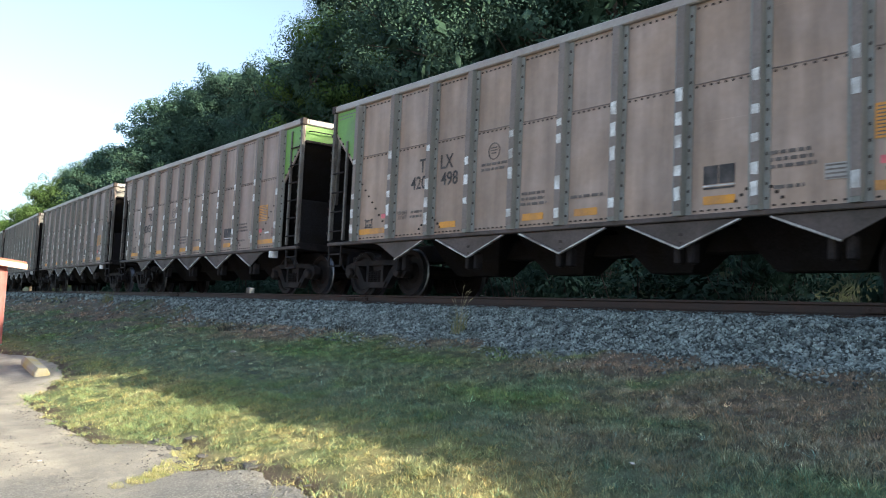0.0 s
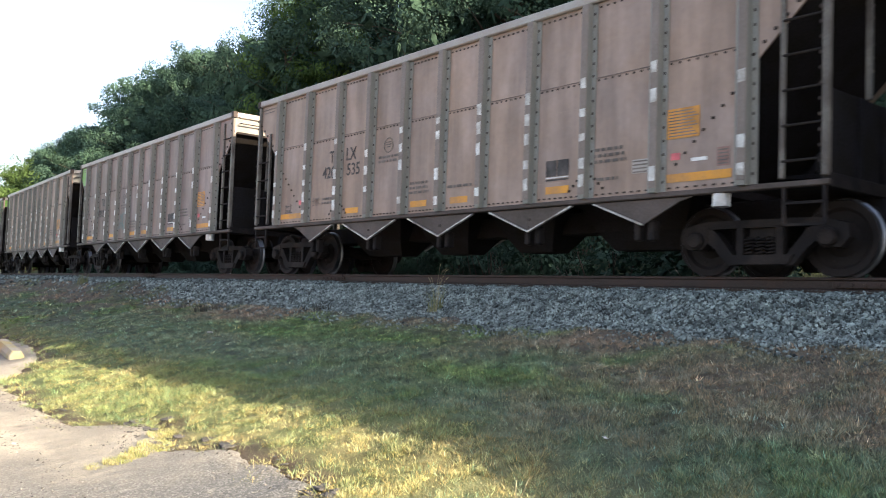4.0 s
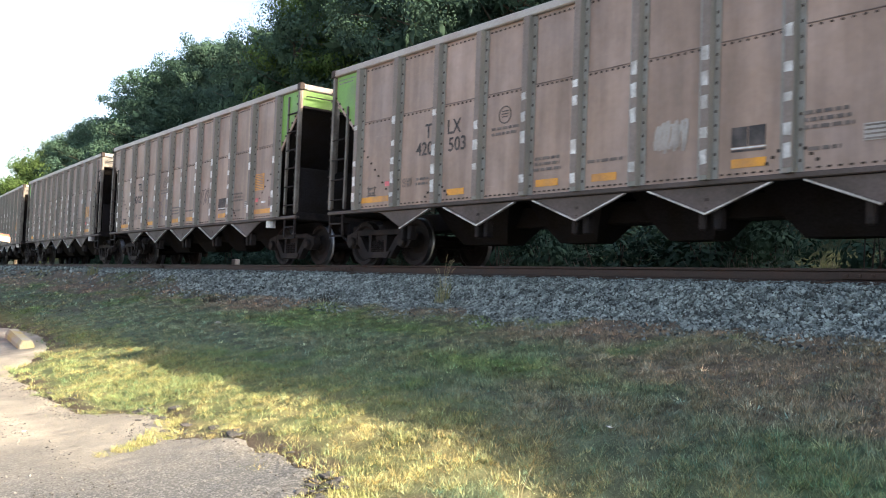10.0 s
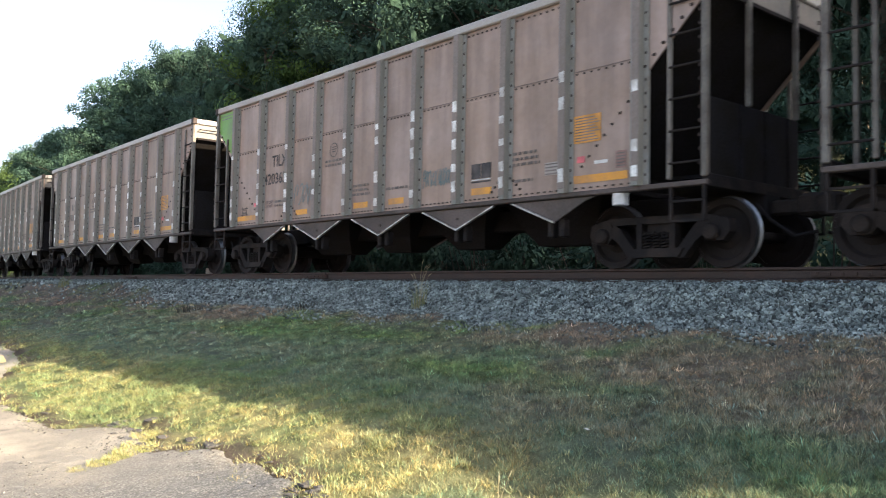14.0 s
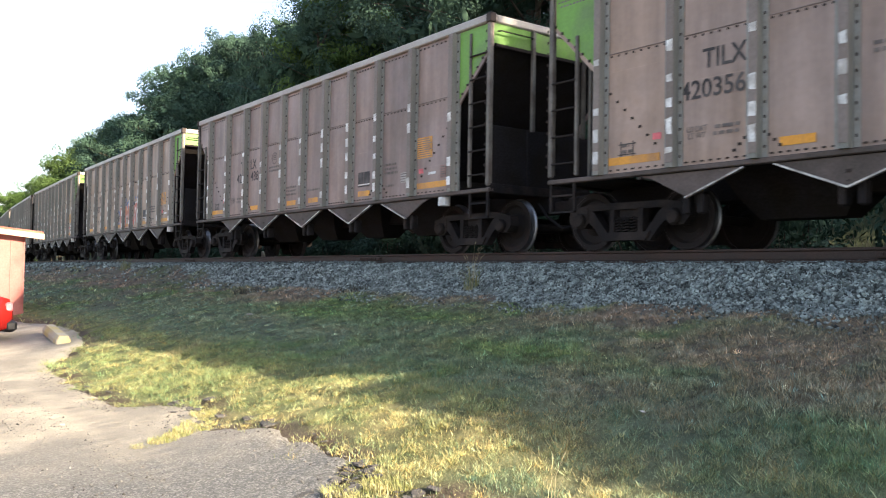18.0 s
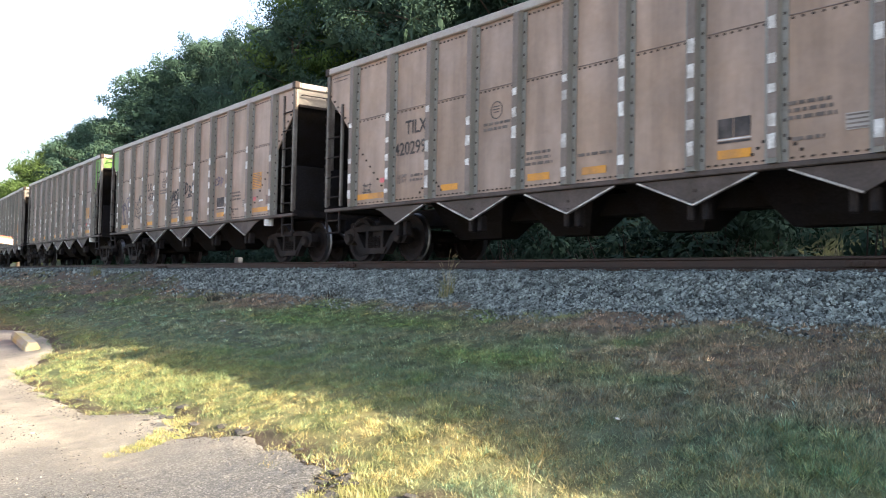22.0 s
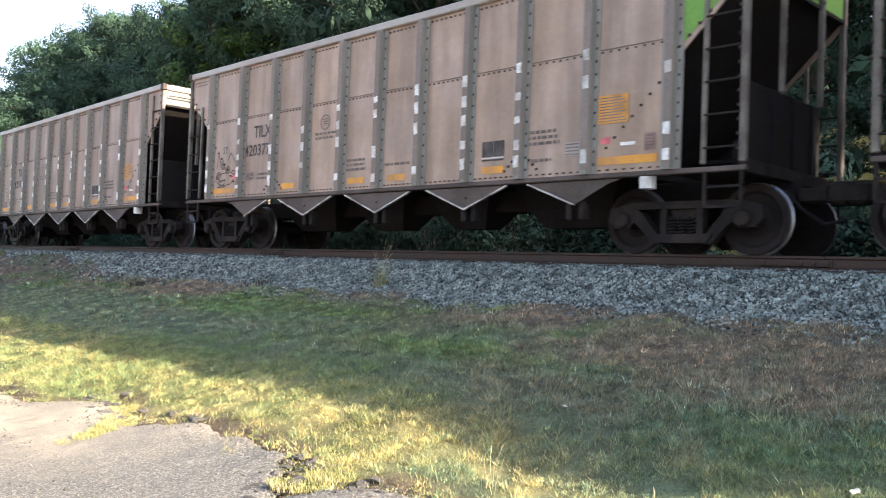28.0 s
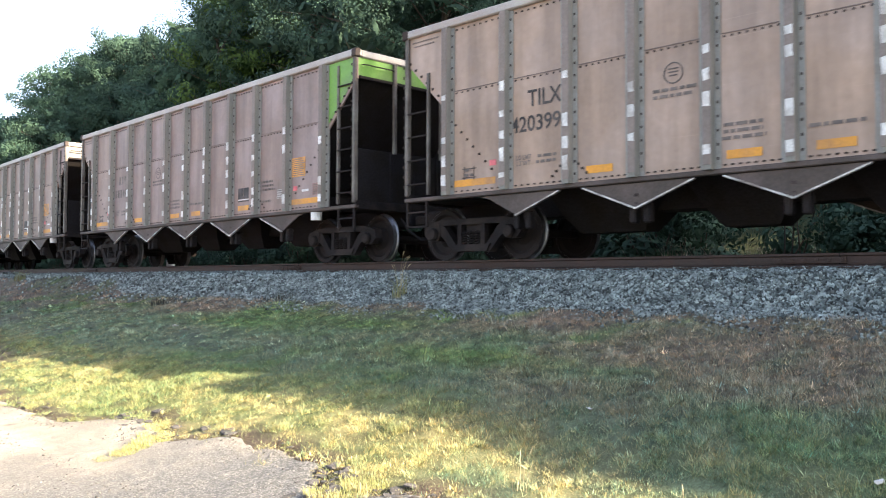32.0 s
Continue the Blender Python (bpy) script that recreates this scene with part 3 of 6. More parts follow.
for b in range(6):
    JOINT.bev(-0.39 + b * 0.155, -0.35 + b * 0.155, -0.055, -0.03, -0.11, -0.07, 0.005)
JOINT_MESH = JOINT.mesh("joint_bar", RAILM)
for x in (-4.22, -15.7, -27.2):
    part("joint_bar", JOINT_MESH, None, track, "rusty bolted joint bar", at=pose(x, MID + bend(x) - 0.755 - 0.02, RAIL, 0, 0, math.degrees(math.atan(slope_of(x)))))
    part("joint_gap", Shape().box(-0.007, 0.007, -0.038, 0.038, -0.15, 0.0015), NEAR_BLACK, track, "dark gap between rail ends", at=pose(x + 0.365, MID + bend(x + 0.365) - 0.755, RAIL, 0, 0, math.degrees(math.atan(slope_of(x)))))


def stones():
    """Loose crushed stone of the track bed."""
    r = np.random.RandomState(3)
    knob = np.array([(1.3, 0, 0), (-1.3, 0, 0), (0, 1.3, 0), (0, -1.3, 0), (0, 0, 1.2), (0, 0, -1.2)])
    faces = np.array([(a, b, c) for a, b, c in ((0, 2, 4), (2, 1, 4), (1, 3, 4), (3, 0, 4), (2, 0, 5), (1, 2, 5), (3, 1, 5), (0, 3, 5))])
    vs, fs, o = [], [], 0
    for x0, x1, y0, y1, count, size in ((-15, 1.5, 7.75, 10.05, 95000, 0.018), (-34, -15, 7.8, 10.05, 26000, 0.030), (-80, -34, 7.9, 10.05, 12000, 0.06), (-24, 3, 10.15, 12.6, 7000, 0.04)):
        x, yy = r.uniform(x0, x1, count), r.uniform(y0, y1, count)
        keep = []
        for a, b in zip(x, yy):
            e = ballast_foot(a, b)
            keep.append(b > e or r.rand() < 0.10 * max(0, 1 - (e - b) / 0.9))
        x, yy = x[np.array(keep)], yy[np.array(keep)]
        m = len(x)
        z = np.interp(yy, BANK_Y, BANK_Z) + r.uniform(-0.3, 0.6, m) * size
        y = yy + np.array([bend(a) for a in x])
        sc = size * r.uniform(0.55, 1.35, (m, 1, 1)) * r.uniform(0.6, 1.2, (m, 1, 3))
        p = (knob[None] + r.uniform(-0.45, 0.45, (m, 6, 3))) * sc
        q = r.normal(size=(m, 4))
        q /= np.linalg.norm(q, axis=1)[:, None]
        w, a, b, c = q.T
        rot = np.stack([1 - 2 * (b * b + c * c), 2 * (a * b - c * w), 2 * (a * c + b * w), 2 * (a * b + c * w), 1 - 2 * (a * a + c * c), 2 * (b * c - a * w), 2 * (a * c - b * w), 2 * (b * c + a * w), 1 - 2 * (a * a + b * b)], 1).reshape(m, 3, 3)
        p = np.einsum("mij,mkj->mki", rot, p) + np.stack([x, y, z], 1)[:, None]
        vs.append(p.reshape(-1, 3))
        fs.append((faces[None] + (np.arange(m) * 6)[:, None, None] + o).reshape(-1, 3))
        o += m * 6
    bulk("ballast", np.concatenate(vs), np.concatenate(fs), BALLAST, "loose grey crushed-stone ballast shouldering the track", "ballast")


stones()
grit()


# ============ grass ============
def sward(x0, x1, y0, y1, step):
    """Fields over a stretch of bank: chance of growth, tallness, colour."""
    gx, gy = np.arange(x0 - 0.7, x1 + 0.7, step), np.arange(y0 - 0.7, y1 + 0.7, step)
    out = np.zeros((len(gx), len(gy), 5))
    for i, a in enumerate(gx):
        edge, shift, stone = verge(a), bend(a), ballast_foot(a, 8.3) - 0.1
        for j, b in enumerate(gy):
            near = b + shift - edge
            if near < -0.6 or b > stone + 0.5:
                continue
            g = noise.noise((a * 0.6, b * 0.6, 11)) + 0.6 * noise.noise((a * 2.1, b * 2.1, 5))
            clump = 0.7 * noise.noise((a * 4.5, b * 4.5, 31)) + 1.0 * noise.noise((a * 11, b * 11, 32))
            if near > 0.5:
                p = 0.85
            elif near > 0.02:
                p = (0.55 if near > 0.25 else 0.3) + 0.9 * noise.noise((a * 2.7, b * 2.7, 15))
            else:
                p = 0.9 * noise.noise((a * 2.2, b * 2.2, 17)) + 0.12 + 1.3 * near
            p *= (1.0 + 0.4 * g) * (1 - 0.55 * min(1.0, max(0.0, (b - 6.8) / 1.5)))
            p *= (0.30 if near < 1.5 else 0.55) + 0.95 * max(0.0, clump + 0.35)
            if near < 0.8 and noise.noise((a * 2.6, b * 3.6, 41)) < -0.22:
                p *= 0.25
            if b > stone:
                p *= max(0.0, 1 - (b - stone) / 0.25)
            tall = max(0.35, 0.85 + 0.45 * g + 0.75 * clump) * (1.05 if near < 0.9 else 1.0)
            # Clumps differ less on the verge, where sunlight is painted in.
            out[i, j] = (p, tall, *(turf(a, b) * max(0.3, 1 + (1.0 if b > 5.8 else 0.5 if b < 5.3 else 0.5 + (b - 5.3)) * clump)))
    return out


def blades(name, label, seed, areas):
    r = np.random.RandomState(seed)
    vs, o, fs, cs = [], 0, [], []
    for x0, x1, y0, y1, count, tall, wide in areas:
        step = 0.05 if x0 > -13 else 0.12
        field = sward(x0, x1, y0, y1, step)
        tufts = count // 16
        own = r.randint(0, tufts, count)
        from_mid, bearing = np.abs(r.randn(count)) * tall * 0.45, r.uniform(0, 6.283, count)
        x = r.uniform(x0, x1, tufts)[own] + from_mid * np.cos(bearing)
        yy = r.uniform(y0, y1, tufts)[own] + from_mid * np.sin(bearing)
        shade = np.exp(0.48 * r.randn(tufts) - 0.08)[own]
        # Tufts are more even where the verge is painted as sunlit.
        shade = np.where(yy < 5.5, shade ** 0.55, shade)
        warm = (0.16 * r.randn(tufts))[own]
        growth = r.uniform(0.7, 1.35, tufts)[own]

        def pick(spread):
            i = np.clip(((x + spread * r.randn(len(x)) - x0 + 0.7) / step).round().astype(int), 0, field.shape[0] - 1)
            j = np.clip(((yy + spread * r.randn(len(x)) - y0 + 0.7) / step).round().astype(int), 0, field.shape[1] - 1)
            return field[i, j]

        k = r.rand(count) < pick(0.02)[:, 0]
        x, yy, shade, growth, bearing, warm = x[k], yy[k], shade[k], growth[k], bearing[k], warm[k]
        m = len(x)
        h = growth * tall * r.uniform(0.5, 1.35, m) * np.clip(pick(0.02)[:, 1], 0.35, 2.2)
        tone = pick(0.05)[:, 2:]
        tone[tone.sum(1) == 0] = (0.2, 0.19, 0.09)
        tone = tone * (shade * r.uniform(0.55, 1.45, m))[:, None] * np.stack([1 + warm, np.ones(m), 1 - 0.6 * warm], 1)
        dry = r.rand(m) < 0.12
        tone[dry] = tone[dry] * 0.45 + np.array((0.17, 0.155, 0.09))
        y = yy + np.where(x > -90, BEND * x * x, 0)
        z = np.interp(yy, BANK_Y, BANK_Z) - 0.008 + np.array([relief(a, b) for a, b in zip(x, yy)])
        ang, la, lean = r.uniform(0, 6.283, m), bearing + 0.9 * r.randn(m), r.uniform(0.25, 1.35, m)
        w = wide * r.uniform(0.6, 1.3, m)
        base = np.stack([x, y, z], 1)
        side = np.stack([np.cos(ang) * w, np.sin(ang) * w, 0 * w], 1)
        tip = base + np.stack([np.cos(la) * h * lean, np.sin(la) * h * lean, h * (1.1 - 0.35 * lean)], 1)
        vs.append(np.stack([base - side, base + side, tip], 1).reshape(-1, 3))
        fs.append(np.arange(3 * m).reshape(m, 3) + o)
        cs.append(np.repeat(np.concatenate([tone, np.ones((m, 1))], 1), 3, 0))
        o += 3 * m
    ob = bulk(name, np.concatenate(vs), np.concatenate(fs), GRASS, label, "grass")
    ob.data.color_attributes.new("tint", "FLOAT_COLOR", "POINT").data.foreach_set("color", np.concatenate(cs).astype(np.float32).ravel())


blades("grass", "short mown grass on the railway bank, green with straw and brown patches", 5, (
    (-7, 0.3, 2.3, 8.4, 780000, 0.050, 0.0031),
    (-12, -7, 2.5, 8.4, 470000, 0.044, 0.0032),
    (-20, -12, 2.6, 8.5, 270000, 0.048, 0.0048),
    (-45, -20, 3.0, 9.4, 110000, 0.06, 0.010),
    (-14, -0.5, 2.6, 4.8, 90000, 0.030, 0.0042)))


# ============ coal cars ============
RIBS = (-5.78, -4.5, -3.28, -2.17, -1.06, 0.0, 1.06, 2.17, 3.28, 4.5, 5.78)
SIDE, TOP, SILL, END = 1.53, 4.0, 1.08, 6.82
NEAR = -SIDE                     # the side that faces the viewer


def side_panel(w, s=1):
    p = Shape()
    y = (-0.02, 0.02)
    p.bev(0.012, w - 0.012, y[0], y[1], SILL - 0.02, 2.775, 0.005)
    p.bev(0.012, w - 0.012, y[0] + 0.008, y[1] + 0.008, 2.74, TOP - 0.12, 0.005)
    return p


def rib_shape():
    p = Shape()
    sec = [(-0.075, 0.03), (-0.075, 0.0), (-0.055, -0.100), (0.055, -0.100), (0.075, 0.0), (0.075, 0.03)]
    p.loft([[(a, b, z) for a, b in sec] for z in (SILL - 0.02, TOP - 0.13)])
    p.slot = 1
    p.bev(-0.058, 0.058, -0.108, -0.097, SILL + 0.04, TOP - 0.14, 0.003)
    p.slot = 2
    p.box(-0.145, -0.072, -0.012, 0.03, SILL - 0.01, TOP - 0.14)
    p.box(0.072, 0.150, -0.014, 0.03, SILL - 0.01, TOP - 0.14)
    return p


def build_car():
    car = tagged(new("coal_hopper_car"), "weathered taupe open-top coal hopper car with ribbed steel sides", "railway car", "coal hopper cars of the train")
    # sides
    for i in range(10):
        a, b = RIBS[i], RIBS[i + 1]
        part("side_panel", side_panel(b - a), PANEL, car, at=pose(a, NEAR, 0))
    rib = rib_shape().mesh("side_rib", RIB, STRIP, FLANGED)
    for a in RIBS:
        part("side_rib", rib, None, car, at=pose(a, NEAR - 0.02, 0))
    far = Shape()
    far.box(-5.78, 5.78, SIDE - 0.02, SIDE + 0.02, SILL, TOP - 0.1)
    outer = Shape()
    for a in RIBS:
        outer.bev(a - 0.065, a + 0.065, SIDE + 0.021, SIDE + 0.12, SILL - 0.02, TOP - 0.13, 0.01)
    part("far_side_wall", far, NEAR_BLACK, car, "near-black inside of the far wall")
    tagged(part("far_side_ribs", outer, RIB, car), kind="stuff")
    for e in (-1, 1):
        for s in (-1, 1):
            tri = Shape().plate([(e * 5.78, 2.44), (e * 5.78, TOP - 0.1), (e * END, TOP - 0.1), (e * END, 3.46)], s * SIDE - 0.015, s * SIDE + 0.015)
            part("corner_gusset", tri, PANEL, car)
    # top chords and sills
    for s in (-1, 1):
        part("top_chord", Shape().bev(-END - 0.03, END + 0.03, s * SIDE - 0.08, s * SIDE + 0.08, TOP - 0.13, TOP + 0.01, 0.02), CHORD, car)
        part("side_sill", Shape().bev(-END, END, s * SIDE - 0.06, s * SIDE + 0.06, SILL - 0.085, SILL - 0.015, 0.012), GRIMY, car)
    for e in (-1, 1):
        x = e * END
        part("end_chord", Shape().bev(min(x, x - e * 0.16), max(x, x - e * 0.16), -SIDE + 0.085, SIDE - 0.085, TOP - 0.13, TOP + 0.008, 0.02), CHORD, car)
        part("corner_cap", Shape().bev(min(x - e * 0.10, x + e * 0.04), max(x - e * 0.10, x + e * 0.04), -SIDE - 0.09, -SIDE + 0.03, TOP - 0.14, TOP + 0.016, 0.01), BOLT, car, "dark corner cap")
        part("end_sheet", Shape().box(min(x - e * 0.05, x - e * 0.09), max(x - e * 0.05, x - e * 0.09), -SIDE + 0.03, SIDE - 0.03, 3.50, TOP - 0.12), DIM_END, car)
        part("slope_sheet", Shape().plate([(x - e * 0.06, 3.50), (x - e * 0.12, 3.55), (e * 4.55, 1.40), (e * 4.6, 1.32)], -SIDE + 0.03, SIDE - 0.03), NEAR_BLACK, car, "near-black sloping end sheet")
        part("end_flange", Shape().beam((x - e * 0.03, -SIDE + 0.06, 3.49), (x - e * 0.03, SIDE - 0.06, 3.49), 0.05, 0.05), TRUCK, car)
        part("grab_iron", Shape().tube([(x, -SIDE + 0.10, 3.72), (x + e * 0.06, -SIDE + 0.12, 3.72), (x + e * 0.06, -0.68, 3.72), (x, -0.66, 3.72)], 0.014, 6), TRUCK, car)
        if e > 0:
            bulkhead = part("end_bulkhead", Shape().bev(x - 0.17, x - 0.12, -SIDE + 0.10, SIDE - 0.60, 1.06, 2.15, 0.01), NEAR_BLACK, car, "near-black plate across the brake end")
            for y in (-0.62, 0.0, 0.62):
                part("stiffener", Shape().bev(x - 0.118, x - 0.085, y - 0.03, y + 0.03, 1.08, 2.14, 0.006), NEAR_BLACK, bulkhead)
        for y in (-0.62, 0.62):
            post = Shape().bev(x - 0.035, x + 0.035, y - 0.035, y + 0.035, 2.10 if e > 0 else 1.1, TOP - 0.14, 0.008)
            for i in range(9):
                post.box(x - 0.012 + e * 0.04, x + 0.012 + e * 0.04, y - 0.012, y + 0.012, 2.42 + i * 0.16, 2.445 + i * 0.16)
            part("end_post", post, LADDER, car)
        deck = Shape()
        deck.bev(min(x, x - e * 0.1), max(x, x - e * 0.1), -SIDE - 0.02, SIDE + 0.02, 0.98, 1.14, 0.01)
        deck.box(min(e * 5.7, x - e * 0.1), max(e * 5.7, x - e * 0.1), -SIDE + 0.06, SIDE - 0.06, 1.02, 1.06)
        part("end_platform", deck, TRUCK, car)
        for s in (-1, 1):
            y = s * (SIDE + 0.02)
            lad = part("ladder", Shape().bev(x - 0.042 - e * 0.05, x + 0.042 - e * 0.05, y - 0.045, y + 0.045, 1.1, TOP - 0.12, 0.012), LADDER, car, "corner post and side ladder")
            tall = (e > 0) == (s < 0)
            part("stile", Shape().bev(x - e * 0.57 - 0.03, x - e * 0.57 + 0.03, y - 0.03, y + 0.03, 1.1, 3.78 if tall else 3.2, 0.01), LADDER, lad)
            for i in range(6 if tall else 4):
                part("rung", RUNG_MESH, None, lad, at=pose(x - e * 0.31, y + s * 0.03, 1.30 + i * 0.413))
            step = Shape()
            for dx in (0.06, 0.54):
                step.box(x - e * dx - 0.02, x - e * dx + 0.02, y - 0.02, y + 0.02, 0.55, 1.05)
            for z in (0.55, 0.80):
                step.box(x - e * 0.3 - 0.26, x - e * 0.3 + 0.26, y - 0.02, y + 0.02, z, z + 0.03)
            part("sill_step", step, TRUCK, lad)
        cp = Shape()
        cp.bev(min(x, x + e * 0.45), max(x, x + e * 0.45), -0.09, 0.09, 0.72, 0.92, 0.03)
        cp.bev(min(x + e * 0.4, x + e * 0.72), max(x + e * 0.4, x + e * 0.72), -0.17, 0.17, 0.68, 0.98, 0.05)
        part("coupler", cp, TRUCK, car)
        hose = Shape().tube([(x, -0.45 * e, 0.85), (x + e * 0.2, -0.43 * e, 0.62), (x + e * 0.45, -0.3 * e, 0.42), (x + e * 0.66, -0.1 * e, 0.48)], 0.025, 6)
        part("air_hose", hose, NEAR_BLACK, car)
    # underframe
    part("centre_sill", Shape().bev(-END, END, -0.2, 0.2, 0.70, 1.06, 0.02), NEAR_BLACK, car)
    part("slope_floor", Shape().box(-4.7, 4.7, -SIDE + 0.04, SIDE - 0.04, 1.15, 1.45), NEAR_BLACK, car)
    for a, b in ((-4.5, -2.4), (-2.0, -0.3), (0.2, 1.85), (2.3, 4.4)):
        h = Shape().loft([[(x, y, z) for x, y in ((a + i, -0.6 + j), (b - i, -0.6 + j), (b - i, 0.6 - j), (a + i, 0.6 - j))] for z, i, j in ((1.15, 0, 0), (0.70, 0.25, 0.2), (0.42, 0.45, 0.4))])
        part("hopper_chute", h, NEAR_BLACK, car)
    y0, y1 = NEAR - 0.02, NEAR + 0.01
    for s in (-1, 1):
        for c in (-2.16, 0.0, 2.16):
            v = part("hopper_gusset", Shape().plate([(c - 0.88, SILL - 0.095), (c, 0.645), (c + 0.88, SILL - 0.095)], s * SIDE - 0.012, s * SIDE + 0.012), GRIMY, car)
            part("gusset_bolts", Shape().box(c - 0.03, c + 0.03, s * (SIDE + 0.012) - 0.008, s * (SIDE + 0.012) + 0.008, 0.80, 0.84).box(c - 0.012, c + 0.012, s * (SIDE + 0.012) - 0.008, s * (SIDE + 0.012) + 0.008, 0.70, 0.72), BOLT, v)
            for d in (-1, 1):
                part("flange", Shape().beam((c + d * 0.88, s * (SIDE + 0.03), SILL - 0.105), (c, s * (SIDE + 0.03), 0.635), 0.05, 0.020), FLANGE, v, "worn bright edge flange")
        for d in (-1, 1):
            v = part("hopper_gusset", Shape().plate([(d * 5.05, SILL - 0.095), (d * 4.85, 0.93), (d * 4.3, 0.66), (d * 3.45, SILL - 0.095)], s * SIDE - 0.012, s * SIDE + 0.012), GRIMY, car)
            part("flange", Shape().beam((d * 3.45, s * (SIDE + 0.03), SILL - 0.105), (d * 4.3, s * (SIDE + 0.03), 0.65), 0.05, 0.022), FLANGE, v, "worn bright edge flange")
    for x in (-4.25, -2.16, 0.0, 2.16, 4.25):
        part("door_hinge", Shape().bev(x - 0.16, x - 0.06, NEAR + 0.05, NEAR + 0.2, 0.44, 0.72, 0.02).bev(x + 0.06, x + 0.16, NEAR + 0.05, NEAR + 0.2, 0.44, 0.72, 0.02), TRUCK, car)
    part("brake_reservoir", Shape().turned([(0.02, -0.45), (0.2, -0.42), (0.24, -0.3), (0.24, 0.3), (0.2, 0.42), (0.02, 0.45)], 16), NEAR_BLACK, car, at=pose(6.0, 0.35, 1.36))
    part("brake_rigging", Shape().beam((5.9, -1.0, 1.2), (6.6, -0.3, 1.3), 0.05, 0.05).beam((6.5, -1.2, 1.25), (6.5, 1.2, 1.25), 0.05, 0.05).bev(6.3, 6.6, -0.9, -0.6, 1.14, 1.5, 0.03), NEAR_BLACK, car)
    part("valve_can", Shape().loft([[(0.11 * math.cos(a), 0.11 * math.sin(a), z) for a in [k * math.pi / 6 for k in range(12)]] for z in (-0.09, -0.075, 0.075, 0.09)]), WHITE, car, "white can hung below the sill", at=pose(5.42, NEAR + 0.06, 0.925))
    # trucks
    for e in (-1, 1):
        build_truck(car, e * 5.7)
    # markings
    y = NEAR - 0.026
    for a, b in ((-5.62, -4.72), (-2.98, -2.53), (-0.84, -0.38), (0.27, 0.72), (2.5, 2.96), (4.66, 5.6)):
        part("amber_stripe", Shape().box(a, b, y - 0.003, y, SILL + 0.10, SILL + 0.21), YELLOW, car, "amber reflective stripe")
    plac = part("placard", Shape().box(4.66, 5.14, y - 0.004, y, 1.75, 2.14), ORANGE, car, "orange lettered placard")
    lines = Shape()
    for i in range(9):
        lines.box(4.68, 5.12 - 0.04 * (i % 3), y - 0.007, y - 0.0045, 1.775 + i * 0.04, 1.790 + i * 0.04)
    tagged(part("placard_text", lines, FADED, plac), kind="stuff")
    blk = part("stencil_block", Shape().box(2.5, 2.71, y - 0.003, y, 1.44, 1.68).box(2.73, 2.95, y - 0.003, y, 1.44, 1.68).box(2.5, 2.95, y - 0.003, y, 1.375, 1.40), INK, car, "black painted block")
    part("block_line", Shape().box(2.5, 2.95, y - 0.003, y, 1.412, 1.43), WHITE, blk)
    ring = Shape().loft([[(-1.58 + rr * math.cos(a), y - dy, 2.40 + rr * math.sin(a)) for a in [k * math.pi / 14 for k in range(28)]] for rr, dy in ((0.145, 0.0), (0.145, 0.003), (0.128, 0.003), (0.128, 0.0))], caps=False)
    for i in range(3):
        ring.box(-1.66 + 0.02 * (i == 0), -1.50 - 0.02 * (i == 0), y - 0.003, y, 2.36 + 0.045 * i, 2.378 + 0.045 * i)
    part("roundel", ring, SOFTINK, car, "round dark grey stencil")
    rr = random.Random(8)
    for x0, x1, z0, rows in ((-1.90, -1.12, 2.08, 2), (-3.90, -3.48, 1.42, 2), (-0.95, -0.25, 1.42, 3), (0.12, 0.85, 1.45, 1), (3.35, 4.1, 1.55, 3), (3.4, 3.9, 1.3, 1), (-5.42, -5.16, 1.335, 2)):
        st = Shape()
        for i in range(rows):
            x = x0 + rr.uniform(0, 0.08)
            end = x1 - rr.uniform(0, 0.2)
            while x < end:
                w = rr.uniform(0.05, 0.16)
                st.box(x, min(x + w, end), y - 0.003, y, z0 + i * 0.085, z0 + 0.045 + i * 0.085)
                x += w + 0.03
        tagged(part("stencil", st, FADED, car), kind="stuff")
    lines = Shape()
    for i, (a, b) in enumerate(((-6.62, -6.12), (-6.66, -6.05))):
        while a < b:
            lines.box(a, a + 0.045, y + 0.003, y + 0.0065, 3.70 + 0.07 * i, 3.725 + 0.07 * i)
            a += 0.065
    tagged(part("stencil", lines, FADED, car), kind="stuff")
    box = Shape()
    for a, b, c, d in ((-5.44, -5.13, 1.31, 1.325), (-5.44, -5.13, 1.455, 1.47), (-5.40, -5.385, 1.28, 1.50), (-5.19, -5.175, 1.28, 1.50)):
        box.box(a, b, y - 0.003, y, c, d)
    tagged(part("stencil", box, INK, car, "small boxed stencil"), kind="stuff")
    for text, z in (("LD LMT", 1.53), ("LT WT", 1.44)):
        flat_text(car, text, 0.105, -4.14, z, FADED, "weight_stencil", "faded stencilled weight heading")
    plate = part("data_plate", Shape().box(5.40, 5.57, y - 0.003, y, 1.335, 1.57), REDPLATE, car, "small reddish data plate")
    rows = Shape()
    for i in range(5):
        rows.box(5.415, 5.555, y - 0.005, y - 0.0035, 1.355 + 0.043 * i, 1.372 + 0.043 * i)
    tagged(part("plate_text", rows, FADED, plate), kind="stuff")
    part("data_plate", Shape().box(5.03, 5.26, y - 0.003, y, 1.43, 1.475), WHITE, car, "narrow white data plate")
    plate = part("data_plate", Shape().box(4.10, 4.36, y - 0.003, y, 1.35, 1.54), CHORD, car, "small pale data plate")
    rows = Shape()
